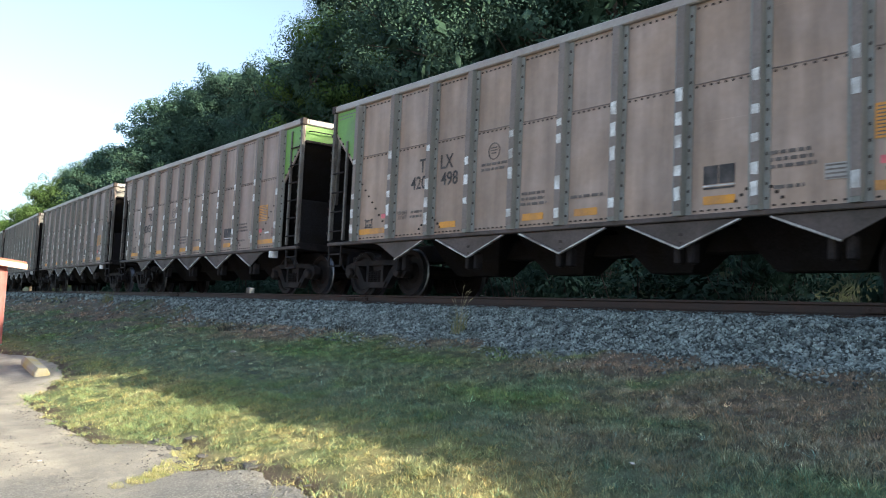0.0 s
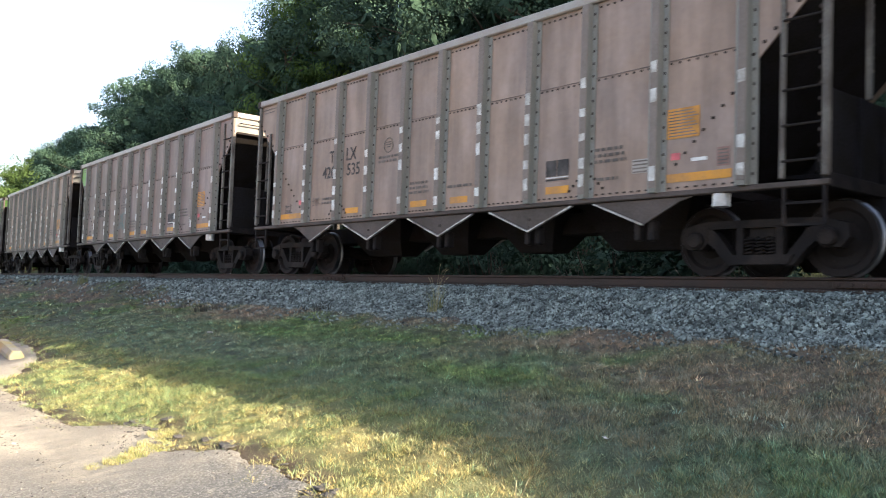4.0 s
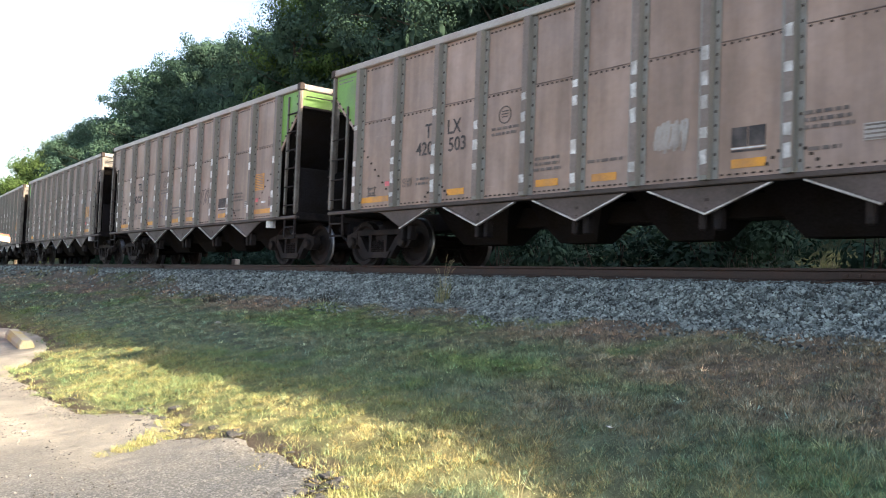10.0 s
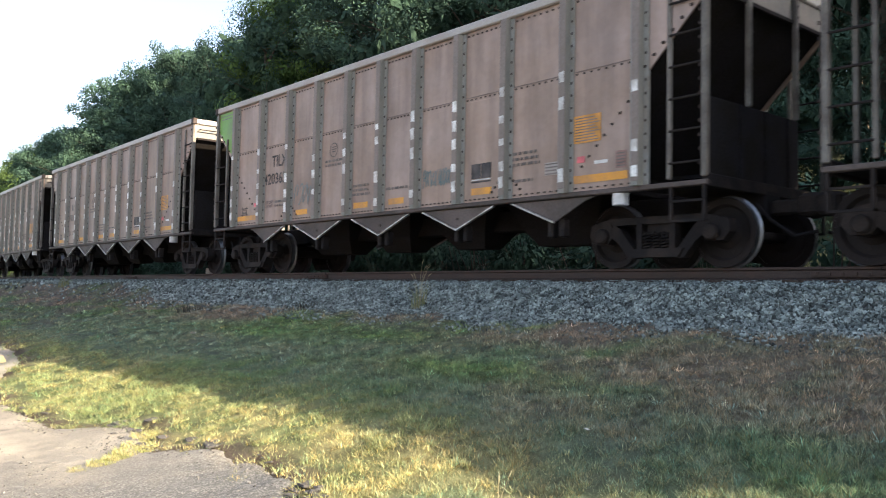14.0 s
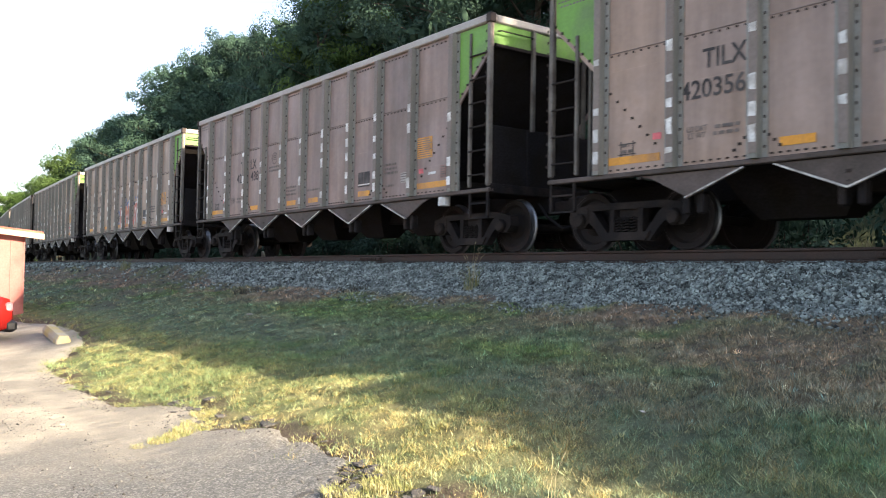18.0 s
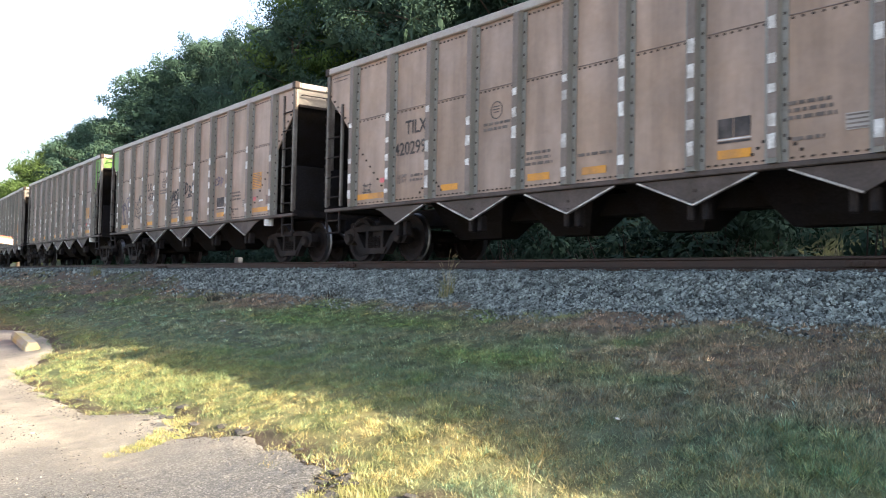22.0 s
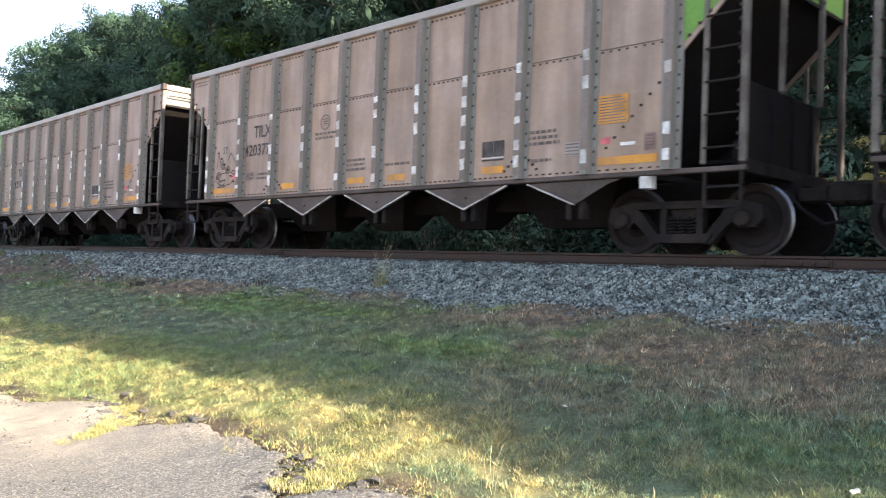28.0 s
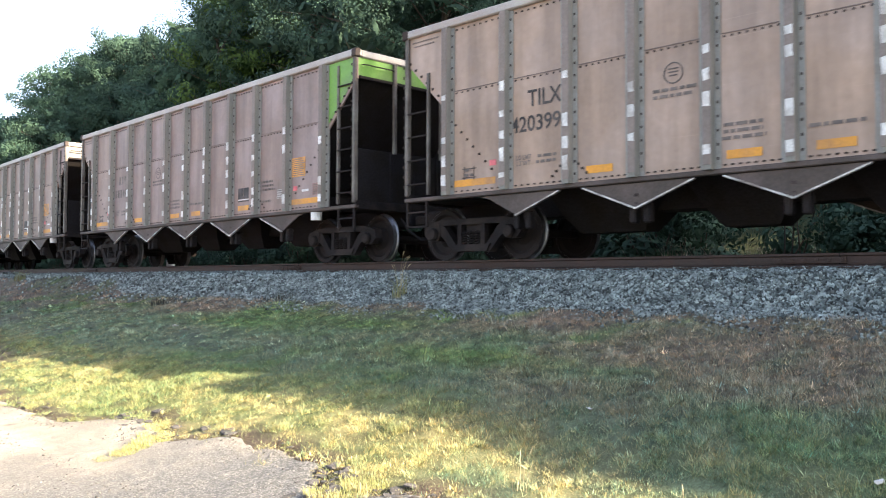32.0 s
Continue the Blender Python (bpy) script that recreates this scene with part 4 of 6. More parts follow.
    for i in range(4):
        rows.box(4.11, 4.35, y - 0.005, y - 0.0035, 1.36 + 0.048 * i, 1.38 + 0.048 * i)
    tagged(part("plate_text", rows, FADED, plate), kind="stuff")
    part("pink_tag", Shape().box(4.72, 4.86, y - 0.003, y, 1.47, 1.56), PINK, car, "small pink routing tag")
    part("pink_tag", Shape().box(-4.84, -4.70, y - 0.003, y, 1.47, 1.56), PINK, car, "small pink routing tag")
    rr = random.Random(12)
    for i, a in enumerate(RIBS):
        st = Shape()
        for k in range(5):
            if rr.random() < 0.75:
                z, h, cut = 1.20 + 0.35 * k + rr.uniform(-0.06, 0.06), rr.uniform(0.08, 0.22), rr.uniform(0.0, 0.02)
                st.plate([(a - 0.056 + cut, z), (a + 0.050, z + rr.uniform(-0.015, 0.015)), (a + 0.056 - cut, z + h * 0.6), (a + 0.046, z + h), (a - 0.052, z + h - cut)], NEAR - 0.1335, NEAR - 0.1295)
        if st.v:
            tagged(part("worn_reflector", st, WORN, car, "worn white reflective strip"), kind="stuff")
    bolts = Shape()
    for a in RIBS:
        for i in range(15):
            z = SILL + 0.1 + i * 0.18
            bolts.box(a + 0.098, a + 0.122, NEAR - 0.046, NEAR - 0.030, z, z + 0.034)
    for i in range(10):
        a, b = RIBS[i] + 0.2, RIBS[i + 1] - 0.16
        for k in range(8):
            x = a + (b - a) * k / 7
            bolts.box(x - 0.015, x + 0.015, NEAR - 0.033, NEAR - 0.015, 2.732, 2.755)
            bolts.box(x - 0.016, x + 0.016, NEAR - 0.028, NEAR - 0.012, TOP - 0.205, TOP - 0.182)
            bolts.box(x - 0.022, x + 0.022, NEAR - 0.033, NEAR - 0.018, SILL + 0.02, SILL + 0.04)
    for i in range(10):
        part("lap_seam", Shape().box(RIBS[i] + 0.16, RIBS[i + 1] - 0.16, NEAR - 0.027, NEAR - 0.012, 2.7765, 2.789), SEAM, car, "dark grimy lap seam")
    for e in (-1, 1):
        for k in range(7):
            x, z = e * (4.80 + 0.133 * k), 1.40 + 0.133 * k
            bolts.box(x - 0.018, x + 0.018, NEAR - 0.036, NEAR - 0.018, z, z + 0.032)
            x, z = e * (5.87 + 0.14 * k), 2.62 + 0.132 * k
            bolts.box(x - 0.02, x + 0.02, NEAR - 0.036, NEAR - 0.012, z, z + 0.035)
        for k in range(15):
            z = 1.25 + 0.175 * k
            bolts.box(e * (END - 0.05) - 0.065, e * (END - 0.05) - 0.045, NEAR - 0.075, NEAR - 0.06, z, z + 0.04)
    for a in (RIBS[2], RIBS[8]):
        for d in (-1, 1):
            for k in range(3):
                x, z = a + d * (0.16 + 0.075 * k), SILL + 0.24 - 0.07 * k
                bolts.box(x - 0.02, x + 0.02, NEAR - 0.034, NEAR - 0.018, z, z + 0.035)
    tagged(part("bolts", bolts, BOLT, car, "rows of dark bolt heads"), kind="stuff")
    return car


RUNG_MESH = Shape().tube([(-0.25, 0, 0), (0.25, 0, 0)], 0.016, 6).mesh("rung", TRUCK)


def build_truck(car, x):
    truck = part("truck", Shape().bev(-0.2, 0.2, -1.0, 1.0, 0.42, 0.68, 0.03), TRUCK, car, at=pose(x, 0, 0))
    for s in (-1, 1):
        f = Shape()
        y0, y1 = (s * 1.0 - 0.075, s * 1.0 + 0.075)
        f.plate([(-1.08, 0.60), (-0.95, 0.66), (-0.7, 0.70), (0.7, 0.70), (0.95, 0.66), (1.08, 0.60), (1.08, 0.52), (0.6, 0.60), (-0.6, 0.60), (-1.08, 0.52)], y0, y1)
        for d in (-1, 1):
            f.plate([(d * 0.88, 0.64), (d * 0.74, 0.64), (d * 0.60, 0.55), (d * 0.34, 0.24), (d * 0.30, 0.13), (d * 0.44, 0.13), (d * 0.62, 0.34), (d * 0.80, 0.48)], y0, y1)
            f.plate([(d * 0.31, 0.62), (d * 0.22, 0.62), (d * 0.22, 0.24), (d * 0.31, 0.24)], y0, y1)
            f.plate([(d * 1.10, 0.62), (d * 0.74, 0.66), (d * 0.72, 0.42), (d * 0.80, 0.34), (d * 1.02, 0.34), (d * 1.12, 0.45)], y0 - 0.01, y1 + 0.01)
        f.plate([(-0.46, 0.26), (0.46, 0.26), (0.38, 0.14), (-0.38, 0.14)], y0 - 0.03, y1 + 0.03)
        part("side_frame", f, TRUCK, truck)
        spring = SPRING_MESH
        for dx in (-0.145, 0.0, 0.145):
            part("spring", spring, None, truck, at=pose(dx, s * 1.03, 0.25))
        for d in (-1, 1):
            part("bearing_cap", Shape().turned([(0.02, -0.05), (0.09, -0.05), (0.11, -0.02), (0.115, 0.1)], 16), TRUCK, truck, at=pose(d * 0.88, s * 1.12, 0.455, 0, 0, 0 if s < 0 else 180))
    for d in (-1, 1):
        part("wheelset", WHEELSET_MESH, None, truck, "rusty brown wheel pair with bright rims", at=pose(d * 0.88, 0, 0.457))


def spring_shape():
    pts = [(0.058 * math.cos(a), 0.058 * math.sin(a), 0.005 + 0.235 * a / (11 * math.pi)) for a in np.linspace(0, 11 * math.pi, 45)]
    return Shape().tube(pts, 0.013, 5)


SPRING_MESH = spring_shape().mesh("spring", TRUCK)


def wheelset_shape():
    w = Shape()
    w.slot = 0
    w.turned([(0.075, -0.70), (0.075, 0.70)], 14)
    for s in (-1, 1):
        y = s * 0.755
        # disc, hub and rim
        w.slot = 0
        w.turned([(0.13, y + s * 0.09), (0.14, y + s * 0.05), (0.22, y - s * 0.01), (0.33, y + s * 0.0), (0.37, y + s * 0.05), (0.42, y + s * 0.055), (0.42, y - s * 0.07), (0.37, y - s * 0.065), (0.33, y - s * 0.03), (0.2, y - s * 0.03), (0.13, y - s * 0.08)], 36)
        w.turned([(0.09, y + s * 0.1), (0.09, y + s * 0.3)], 12)
        w.turned([(0.42, y + s * 0.058), (0.45, y + s * 0.06), (0.456, y + s * 0.052)], 36, False)
        w.slot = 1
        w.turned([(0.456, y + s * 0.052), (0.459, y - s * 0.035), (0.485, y - s * 0.05), (0.48, y - s * 0.075)], 36, False)
        w.slot = 0
        w.turned([(0.48, y - s * 0.075), (0.42, y - s * 0.075)], 36, False)
        w.slot = 2
        for k in range(2):
            a = k * math.pi + 0.4
            w.box(0.27 * math.cos(a) - 0.02, 0.27 * math.cos(a) + 0.02, y - 0.005, y + 0.005 + s * 0.004, 0.27 * math.sin(a) - 0.02, 0.27 * math.sin(a) + 0.02)
    return w


WHEELSET_MESH = wheelset_shape().mesh("wheelset", WHEEL, TREAD, TRUCK, smooth=False)

# number of each car as the clip lets it be read, and whether the number straddles a rib
NUMBERS = {1: ("498", 1), 2: ("316", 0), 4: ("535", 1), 5: ("297", 0), 6: ("497", 1), 7: ("530", 1), 8: ("503", 1), 9: ("291", 0), 10: ("319", 0),
           11: ("365", 0), 13: ("356", 0), 14: ("438", 1), 15: ("381", 0), 16: ("299", 0), 17: ("453", 1), 19: ("506", 1), 20: ("377", 0), 21: ("303", 0), 22: ("399", 0)}
FRONT_GREEN = {0, 2, 7, 9, 14, 15, 16, 18, 20, 22, 23, 26, 28}
REAR_GREEN = {1, 5, 6, 8, 10, 11, 13, 17, 21, 24, 27}
FIRST, LAST = -2, 29


def flat_text(car, text, size, x, z, mat, name="reporting_mark", label="black painted reporting mark"):
    me = lettering(text, size)
    me.transform(Matrix.Diagonal((0.95 if name == "car_number" else 0.86, 1, 1, 1)))
    me.materials.clear()
    me.materials.append(mat)
    tagged(part(name, me, None, car, label, at=pose(x, NEAR - 0.027, z)), kind="stuff")


def strokes(car, name, mat, lines, x, z, w, label, lift=0.0):
    """Painted strokes: each line a row of (x, z) points."""
    s = Shape()
    y = NEAR - 0.024 - lift
    for i, line in enumerate(lines):
        pts = []
        for a, b in zip(line, line[1:]):
            for k in range(5):
                pts.append((a[0] + (b[0] - a[0]) * k / 5, a[1] + (b[1] - a[1]) * k / 5))
        pts.append(line[-1])
        rows = []
        for k, (px, pz) in enumerate(pts):
            q, r = pts[max(k - 1, 0)], pts[min(k + 1, len(pts) - 1)]
            t = Vector((r[0] - q[0], r[1] - q[1]))
            t = t.normalized() if t.length > 1e-6 else Vector((1, 0))
            rows.append([(x + px - t.y * w / 2, y - 0.002 - 0.0004 * i, z + pz + t.x * w / 2), (x + px + t.y * w / 2, y - 0.002 - 0.0004 * i, z + pz - t.x * w / 2)])
        s.loft(rows, caps=False, closed=False)
    tagged(part(name, s, mat, car, label), kind="stuff")


def scrawl(seed, w, h, n, curl=0.5):
    """Looping scribble lines over a width and height."""
    r = random.Random(seed)
    out = []
    for i in range(n):
        cx = w * (i + 0.5) / n
        line = []
        a0, kx, kz = r.uniform(0, 6.28), r.uniform(0.5, 1.1) * w / n * 0.6, r.uniform(0.6, 1.0) * h * 0.5
        turns = r.uniform(2.5, 6.0)
        for k in range(14):
            a = a0 + turns * k / 13
            line.append((cx + kx * math.cos(a) + curl * 0.2 * w / n * math.sin(2.3 * a), h / 2 + kz * math.sin(a * 1.4)))
        out.append(line)
    return out


GLYPHS = {"H": [[(0, 0), (0.05, 1)], [(0.9, 0), (1, 1)], [(0, 0.5), (0.95, 0.55)]], "A": [[(0, 0), (0.5, 1), (1, 0)], [(0.15, 0.4), (0.95, 0.45)]],
          "R": [[(0.1, 0), (0.05, 1), (0.8, 0.9), (0.75, 0.55), (0.1, 0.5), (1, 0)]], "S": [[(1, 0.9), (0.4, 1), (0.1, 0.75), (0.8, 0.4), (0.7, 0.05), (0, 0.1)]],
          "D": [[(0.1, 0), (0.1, 1), (0.8, 0.8), (0.9, 0.3), (0.1, 0)]], "3": [[(0, 0.95), (0.8, 0.9), (0.3, 0.55), (0.9, 0.3), (0.5, 0), (0, 0.05)]],
          "L": [[(0.2, 1), (0, 0.05), (0.9, 0)]], "I": [[(0.5, 0.7), (0.5, 0)], [(0.5, 0.95), (0.55, 0.9)]], "P": [[(0, -0.3), (0.1, 0.8), (0.8, 0.7), (0.7, 0.3), (0.1, 0.25)]],
          "U": [[(0, 0.9), (0.1, 0.1), (0.7, 0), (0.8, 0.9), (0.9, 0)]], "G": [[(0.9, 0.8), (0.2, 0.8), (0.1, 0.3), (0.8, 0.3), (0.9, 0.8), (0.8, -0.25), (0.1, -0.3)]],
          "E": [[(0.9, 0.95), (0.1, 0.8), (0.5, 0.5), (0.05, 0.2), (0.9, 0.05)]]}


def word(text, w, h, seed=1, slant=0.15):
    """Hand-drawn letters over a width and height, as lines."""
    r = random.Random(seed)
    step, out = w / len(text), []
    for i, ch in enumerate(text):
        dz, k = r.uniform(-0.08, 0.08) * h, r.uniform(0.85, 1.1)
        out += [[(step * (i + 0.08 + 0.86 * a) + slant * h * b, dz + h * k * b) for a, b in line] for line in GLYPHS[ch]]
    return out


def spiral(cx, cz, rad, turns, start=0.0):
    return [(cx + rad * (1 - 0.75 * k / 24) * math.cos(start + turns * 6.283 * k / 24), cz + rad * (1 - 0.75 * k / 24) * math.sin(start + turns * 6.283 * k / 24)) for k in range(25)]


# Sandy and mauve partly paint in how light falls on each car.
SANDY = (1, 15, 16, 17, 20, 22)
MAUVE = (0, 3, 5, 10, 14, 18, 23, 24)


def build_train():
    base = build_car()
    cars = {}
    for j in range(FIRST, LAST + 1):
        car = base if j == FIRST else copy_thing(base, pose(0, 0, 0))
        cars[j] = car
    for j, car in cars.items():
        y = NEAR - 0.017
        for o in car.children:
            if o.name.startswith(("side_panel", "corner_gusset")):
                o.material_slots[0].link = "OBJECT"
                o.material_slots[0].material = PANELS[2 if j in SANDY else 1 if j in MAUVE else 0]
        if j in FRONT_GREEN or j in REAR_GREEN:
            for e, on in ((1, j in FRONT_GREEN), (-1, j in REAR_GREEN)):
                if not on:
                    continue
                x = e * (END - 0.046)
                part("green_end_patch", Shape().box(min(x, x + e * 0.004), max(x, x + e * 0.004), -SIDE + 0.04, SIDE - 0.04, 3.52, TOP - 0.135), GREEN, car, "bright green painted end")
                part("green_corner_patch", Shape().plate([(e * 5.86, 2.62), (e * 5.86, TOP - 0.14), (e * (END - 0.12), TOP - 0.14), (e * (END - 0.12), 3.42)], y - 0.004, y), GREEN, car, "bright green painted corner")
        if j in NUMBERS:
            digits, split = NUMBERS[j]
            if split:
                flat_text(car, "TI", 0.36, -3.52, 2.36, INK)
                flat_text(car, "LX", 0.36, -2.85, 2.36, INK)
                flat_text(car, "420", 0.34, -3.66, 2.05, INK, "car_number", "black painted car number")
                flat_text(car, digits, 0.34, -2.75, 2.05, INK, "car_number", "black painted car number")
            else:
                flat_text(car, "TILX", 0.36, -3.74, 2.41, INK)
                flat_text(car, "420" + digits, 0.34, -3.91, 2.03, INK, "car_number", "black painted car number")
        else:
            for i in range(4):
                part("letter", Shape().box(-4.05 + i * 0.17, -3.95 + i * 0.17, y - 0.008, y - 0.005, 2.28, 2.50), FADED, car, "faded painted letter")
            for i in range(6):
                part("digit", Shape().box(-4.3 + i * 0.165, -4.19 + i * 0.165, y - 0.008, y - 0.005, 1.92, 2.14), FADED, car, "faded painted digit")
    graffiti(cars)
    return cars


PURPLE = material("purple_spray", (0.15, 0.118, 0.155), 0.6, 0, 0.1, 4, 40, 0)
TEAL = material("teal_spray", (0.11, 0.17, 0.17), 0.6, 0, 0.15, 4, 40, 0, (0.2, 0.2, 0.19), 0.45)
REDSPRAY = material("red_spray", (0.50, 0.13, 0.09), 0.6, 0, 0.12, 4, 40, 0, (0.42, 0.2, 0.16), 0.4)
BLUESPRAY = material("blue_spray", (0.10, 0.14, 0.28), 0.6, 0, 0.15, 4, 40, 0, (0.20, 0.20, 0.25), 0.5)
FLAMESPRAY = material("orange_spray", (0.58, 0.20, 0.08), 0.6, 0, 0.12, 4, 40, 0, (0.48, 0.17, 0.12), 0.5)


def graffiti(cars):
    tag = "black spray-painted scrawl"
    strokes(cars[17], "graffiti", INK, word("HARSHE", 0.92, 0.30, 1), -1.0, 1.80, 0.06, tag)
    strokes(cars[17], "graffiti", INK, [[(0.0, 0.0), (0.35, 0.1), (0.6, 0.02)], [(0.3, -0.08), (0.5, 0.06), (0.35, 0.12)]], -0.85, 1.66, 0.035, tag)
    strokes(cars[17], "graffiti", INK, word("D3S", 0.72, 0.30, 2), 0.14, 1.92, 0.062, tag)
    strokes(cars[17], "graffiti", INK, [[(0.0, 0.0), (0.3, 0.02), (0.22, 0.1), (0.4, 0.0)]], 0.32, 1.84, 0.04, tag)
    strokes(cars[17], "graffiti", INK, word("LIPS", 0.42, 0.26, 3), -4.28, 1.80, 0.026, tag)
    strokes(cars[17], "graffiti", INK, word("LESS", 0.55, 0.2, 4, 0.3) + [[(0.0, -0.05), (0.3, -0.12), (0.55, -0.1), (0.7, 0.05), (0.62, 0.18)]], -4.22, 1.60, 0.026, tag)
    strokes(cars[17], "graffiti", WORN, word("LUGS", 0.60, 0.22, 5, 0.2) + [[(0.0, -0.06), (0.35, -0.11), (0.62, -0.04)]], -3.06, 1.60, 0.032, "white spray-painted scrawl")
    strokes(cars[17], "graffiti", PURPLE, [spiral(0.22, 0.62, 0.15, 1.9), spiral(0.68, 0.70, 0.12, 1.6, 1.0), [(0.30, 0.72), (0.5, 0.9), (0.75, 0.92), (0.92, 0.8), (0.9, 0.6)], [(0.42, 0.7), (0.52, 0.3), (0.58, 0.0)],
            [(0.46, 0.66), (0.62, 0.36), (0.7, 0.0)], [(0.62, 0.5), (0.72, 0.55), (0.85, 0.48)], spiral(0.78, 0.36, 0.1, 1.2), [(0.05, 0.5), (0.3, 0.3), (0.4, 0.0)], [(-0.16, 0.95), (-0.05, 0.75), (0.08, 0.6), (0.2, 0.35), (0.34, 0.05)]], -5.6, 1.26, 0.045, "purple spray-painted figure")
    strokes(cars[17], "graffiti", PURPLE, word("LUESHP", 0.85, 0.2, 6), 2.02, 2.02, 0.04, "purple spray-painted scrawl")
    strokes(cars[20], "graffiti", INK, [spiral(0.14 + 0.2 * (i % 4), 0.16 + 0.16 * ((i * 3) % 4) / 2, 0.13 - 0.012 * i, 0.9 + 0.25 * (i % 3), 1.3 * i) for i in range(7)], -5.58, 1.38, 0.018, tag)
    strokes(cars[20], "graffiti", INK, [[(0.0, 0.12), (0.3, 0.0), (0.62, 0.03), (0.85, 0.2), (0.6, 0.3), (0.2, 0.27), (0.02, 0.15)], [(0.05, 0.4), (0.1, 0.75), (0.22, 0.45), (0.3, 0.62)], [(0.5, 0.55), (0.62, 0.72), (0.8, 0.5)]], -5.56, 1.34, 0.018, tag)
    strokes(cars[20], "graffiti", INK, word("S3", 0.2, 0.14, 9), -5.3, 2.06, 0.018, tag)
    strokes(cars[5], "graffiti", TEAL, scrawl(6, 0.75, 0.62, 8, 0.9), -2.0, 1.36, 0.036, "faded teal spray-painted scrawl")
    flat_text(cars[5], "VT", 0.26, -3.80, 1.72, SOFTINK, "painted_letters", "faded painted letters")
    strokes(cars[10], "graffiti", PURPLE, [[(0.0, 0.85), (0.15, 0.8), (0.4, 0.78), (0.55, 0.95), (0.66, 0.85)], [(0.2, 0.8), (0.25, 0.6)], [(0.3, 0.58), (0.5, 0.6), (0.75, 0.68)], [(0.1, 0.6), (0.15, 0.2), (0.2, 0.02)], [(0.02, 0.5), (0.0, 0.4), (0.12, 0.45)], [(0.55, 0.6), (0.45, 0.3), (0.4, 0.02)], [(0.55, 0.5), (0.72, 0.48)], [(0.6, 0.3), (0.76, 0.32), (0.7, 0.2)]], 1.25, 1.26, 0.026, "purple spray-painted scrawl")
    strokes(cars[10], "graffiti", PURPLE, scrawl(7, 0.6, 0.12, 7, 0.9), 0.2, 1.72, 0.018, "small purple spray-painted scrawl")
    strokes(cars[10], "graffiti", WHITE, [[(0, 0), (0, 0.42)], [(-0.13, 0.27), (0.15, 0.29)]], -2.68, 1.45, 0.035, "white painted cross")
    strokes(cars[11], "graffiti", TEAL, scrawl(10, 0.85, 0.5, 5, 0.9), -3.10, 1.36, 0.028, "faded teal spray-painted scrawl")
    strokes(cars[11], "graffiti", TEAL, scrawl(29, 0.75, 0.34, 11, 0.9), 1.25, 1.38, 0.022, "faded teal spray-painted scrawl")
    strokes(cars[8], "graffiti", CHORD, scrawl(41, 0.5, 0.45, 7, 0.9), 1.35, 1.45, 0.05, "pale chalky scrawl")
    strokes(cars[9], "graffiti", INK, scrawl(10, 0.8, 0.48, 5, 0.9), 1.25, 1.55, 0.022, tag)
    strokes(cars[9], "graffiti", PURPLE, [[(0.0, 0.55), (0.14, 0.5), (0.3, 0.55), (0.45, 0.72), (0.56, 0.66), (0.6, 0.5), (0.76, 0.48)], [(0.0, 0.55), (0.1, 0.42), (0.02, 0.25), (0.12, 0.1), (0.3, 0.12), (0.4, 0.04), (0.7, 0.12)],
            [(0.14, 0.5), (0.3, 0.4), (0.34, 0.26), (0.22, 0.18)], [(0.5, 0.42), (0.62, 0.4), (0.52, 0.24), (0.66, 0.2)]], -2.02, 1.32, 0.022, "faded bubble-shaped scrawl")
    strokes(cars[9], "graffiti", TEAL, scrawl(35, 0.6, 0.4, 5, 0.9), -3.0, 1.35, 0.03, "faded spray-painted scrawl")
    # large lettered piece
    c = cars[15]
    glyphs = (([[(0, 0), (0.02, 0.70)], [(0.02, 0.70), (0.32, 0.78)], [(0.02, 0.40), (0.24, 0.43)]], -0.56, REDSPRAY, "red"),
              ([[(0, 0), (0.03, 0.80)], [(0.03, 0.80), (0.21, 0.42)], [(0.21, 0.42), (0.40, 0.86)], [(0.40, 0.86), (0.42, 0.0)]], 0.20, FLAMESPRAY, "orange"),
              ([[(0, 0.80), (0.02, 0.04)], [(0.02, 0.04), (0.16, 0.02)]], 0.76, REDSPRAY, "red"),
              ([[(0.10, 0.06), (0.12, 0.34)], [(0.24, 0.06), (0.24, 0.34)], [(0.36, 0.78), (0.44, 0.18)], [(0.40, 0.76), (0.64, 0.80)], [(0.62, 0.80), (0.46, 0.2)]], 1.08, REDSPRAY, "red"))
    for g, x, fill, hue in glyphs:
        strokes(c, "graffiti", WHITE, g, x, 1.15, 0.21, "white outline of a large spray-painted letter")
        strokes(c, "graffiti", fill, g, x, 1.15, 0.135, hue + " fill of a large spray-painted letter", 0.004)
    y = NEAR - 0.024
    r = random.Random(5)
    for mat, n in ((BLUESPRAY, 34), (INK, 9)):
        dots = Shape()
        for i in range(n):
            x, z, rad = r.uniform(-0.6, 1.85), r.uniform(1.88, 2.2), r.uniform(0.03, 0.10)
            if i % 4 == 0:
                x, z = r.choice((r.uniform(-0.88, -0.7), r.uniform(1.72, 1.9))), r.uniform(1.25, 1.8)
            dots.plate([(x + rad * math.cos(k * 0.785), z + rad * math.sin(k * 0.785)) for k in range(8)], y - 0.0015 - 0.00005 * i, y + 0.002)
        tagged(part("graffiti", dots, mat, c, "spray-painted dots round the letters"), kind="stuff")


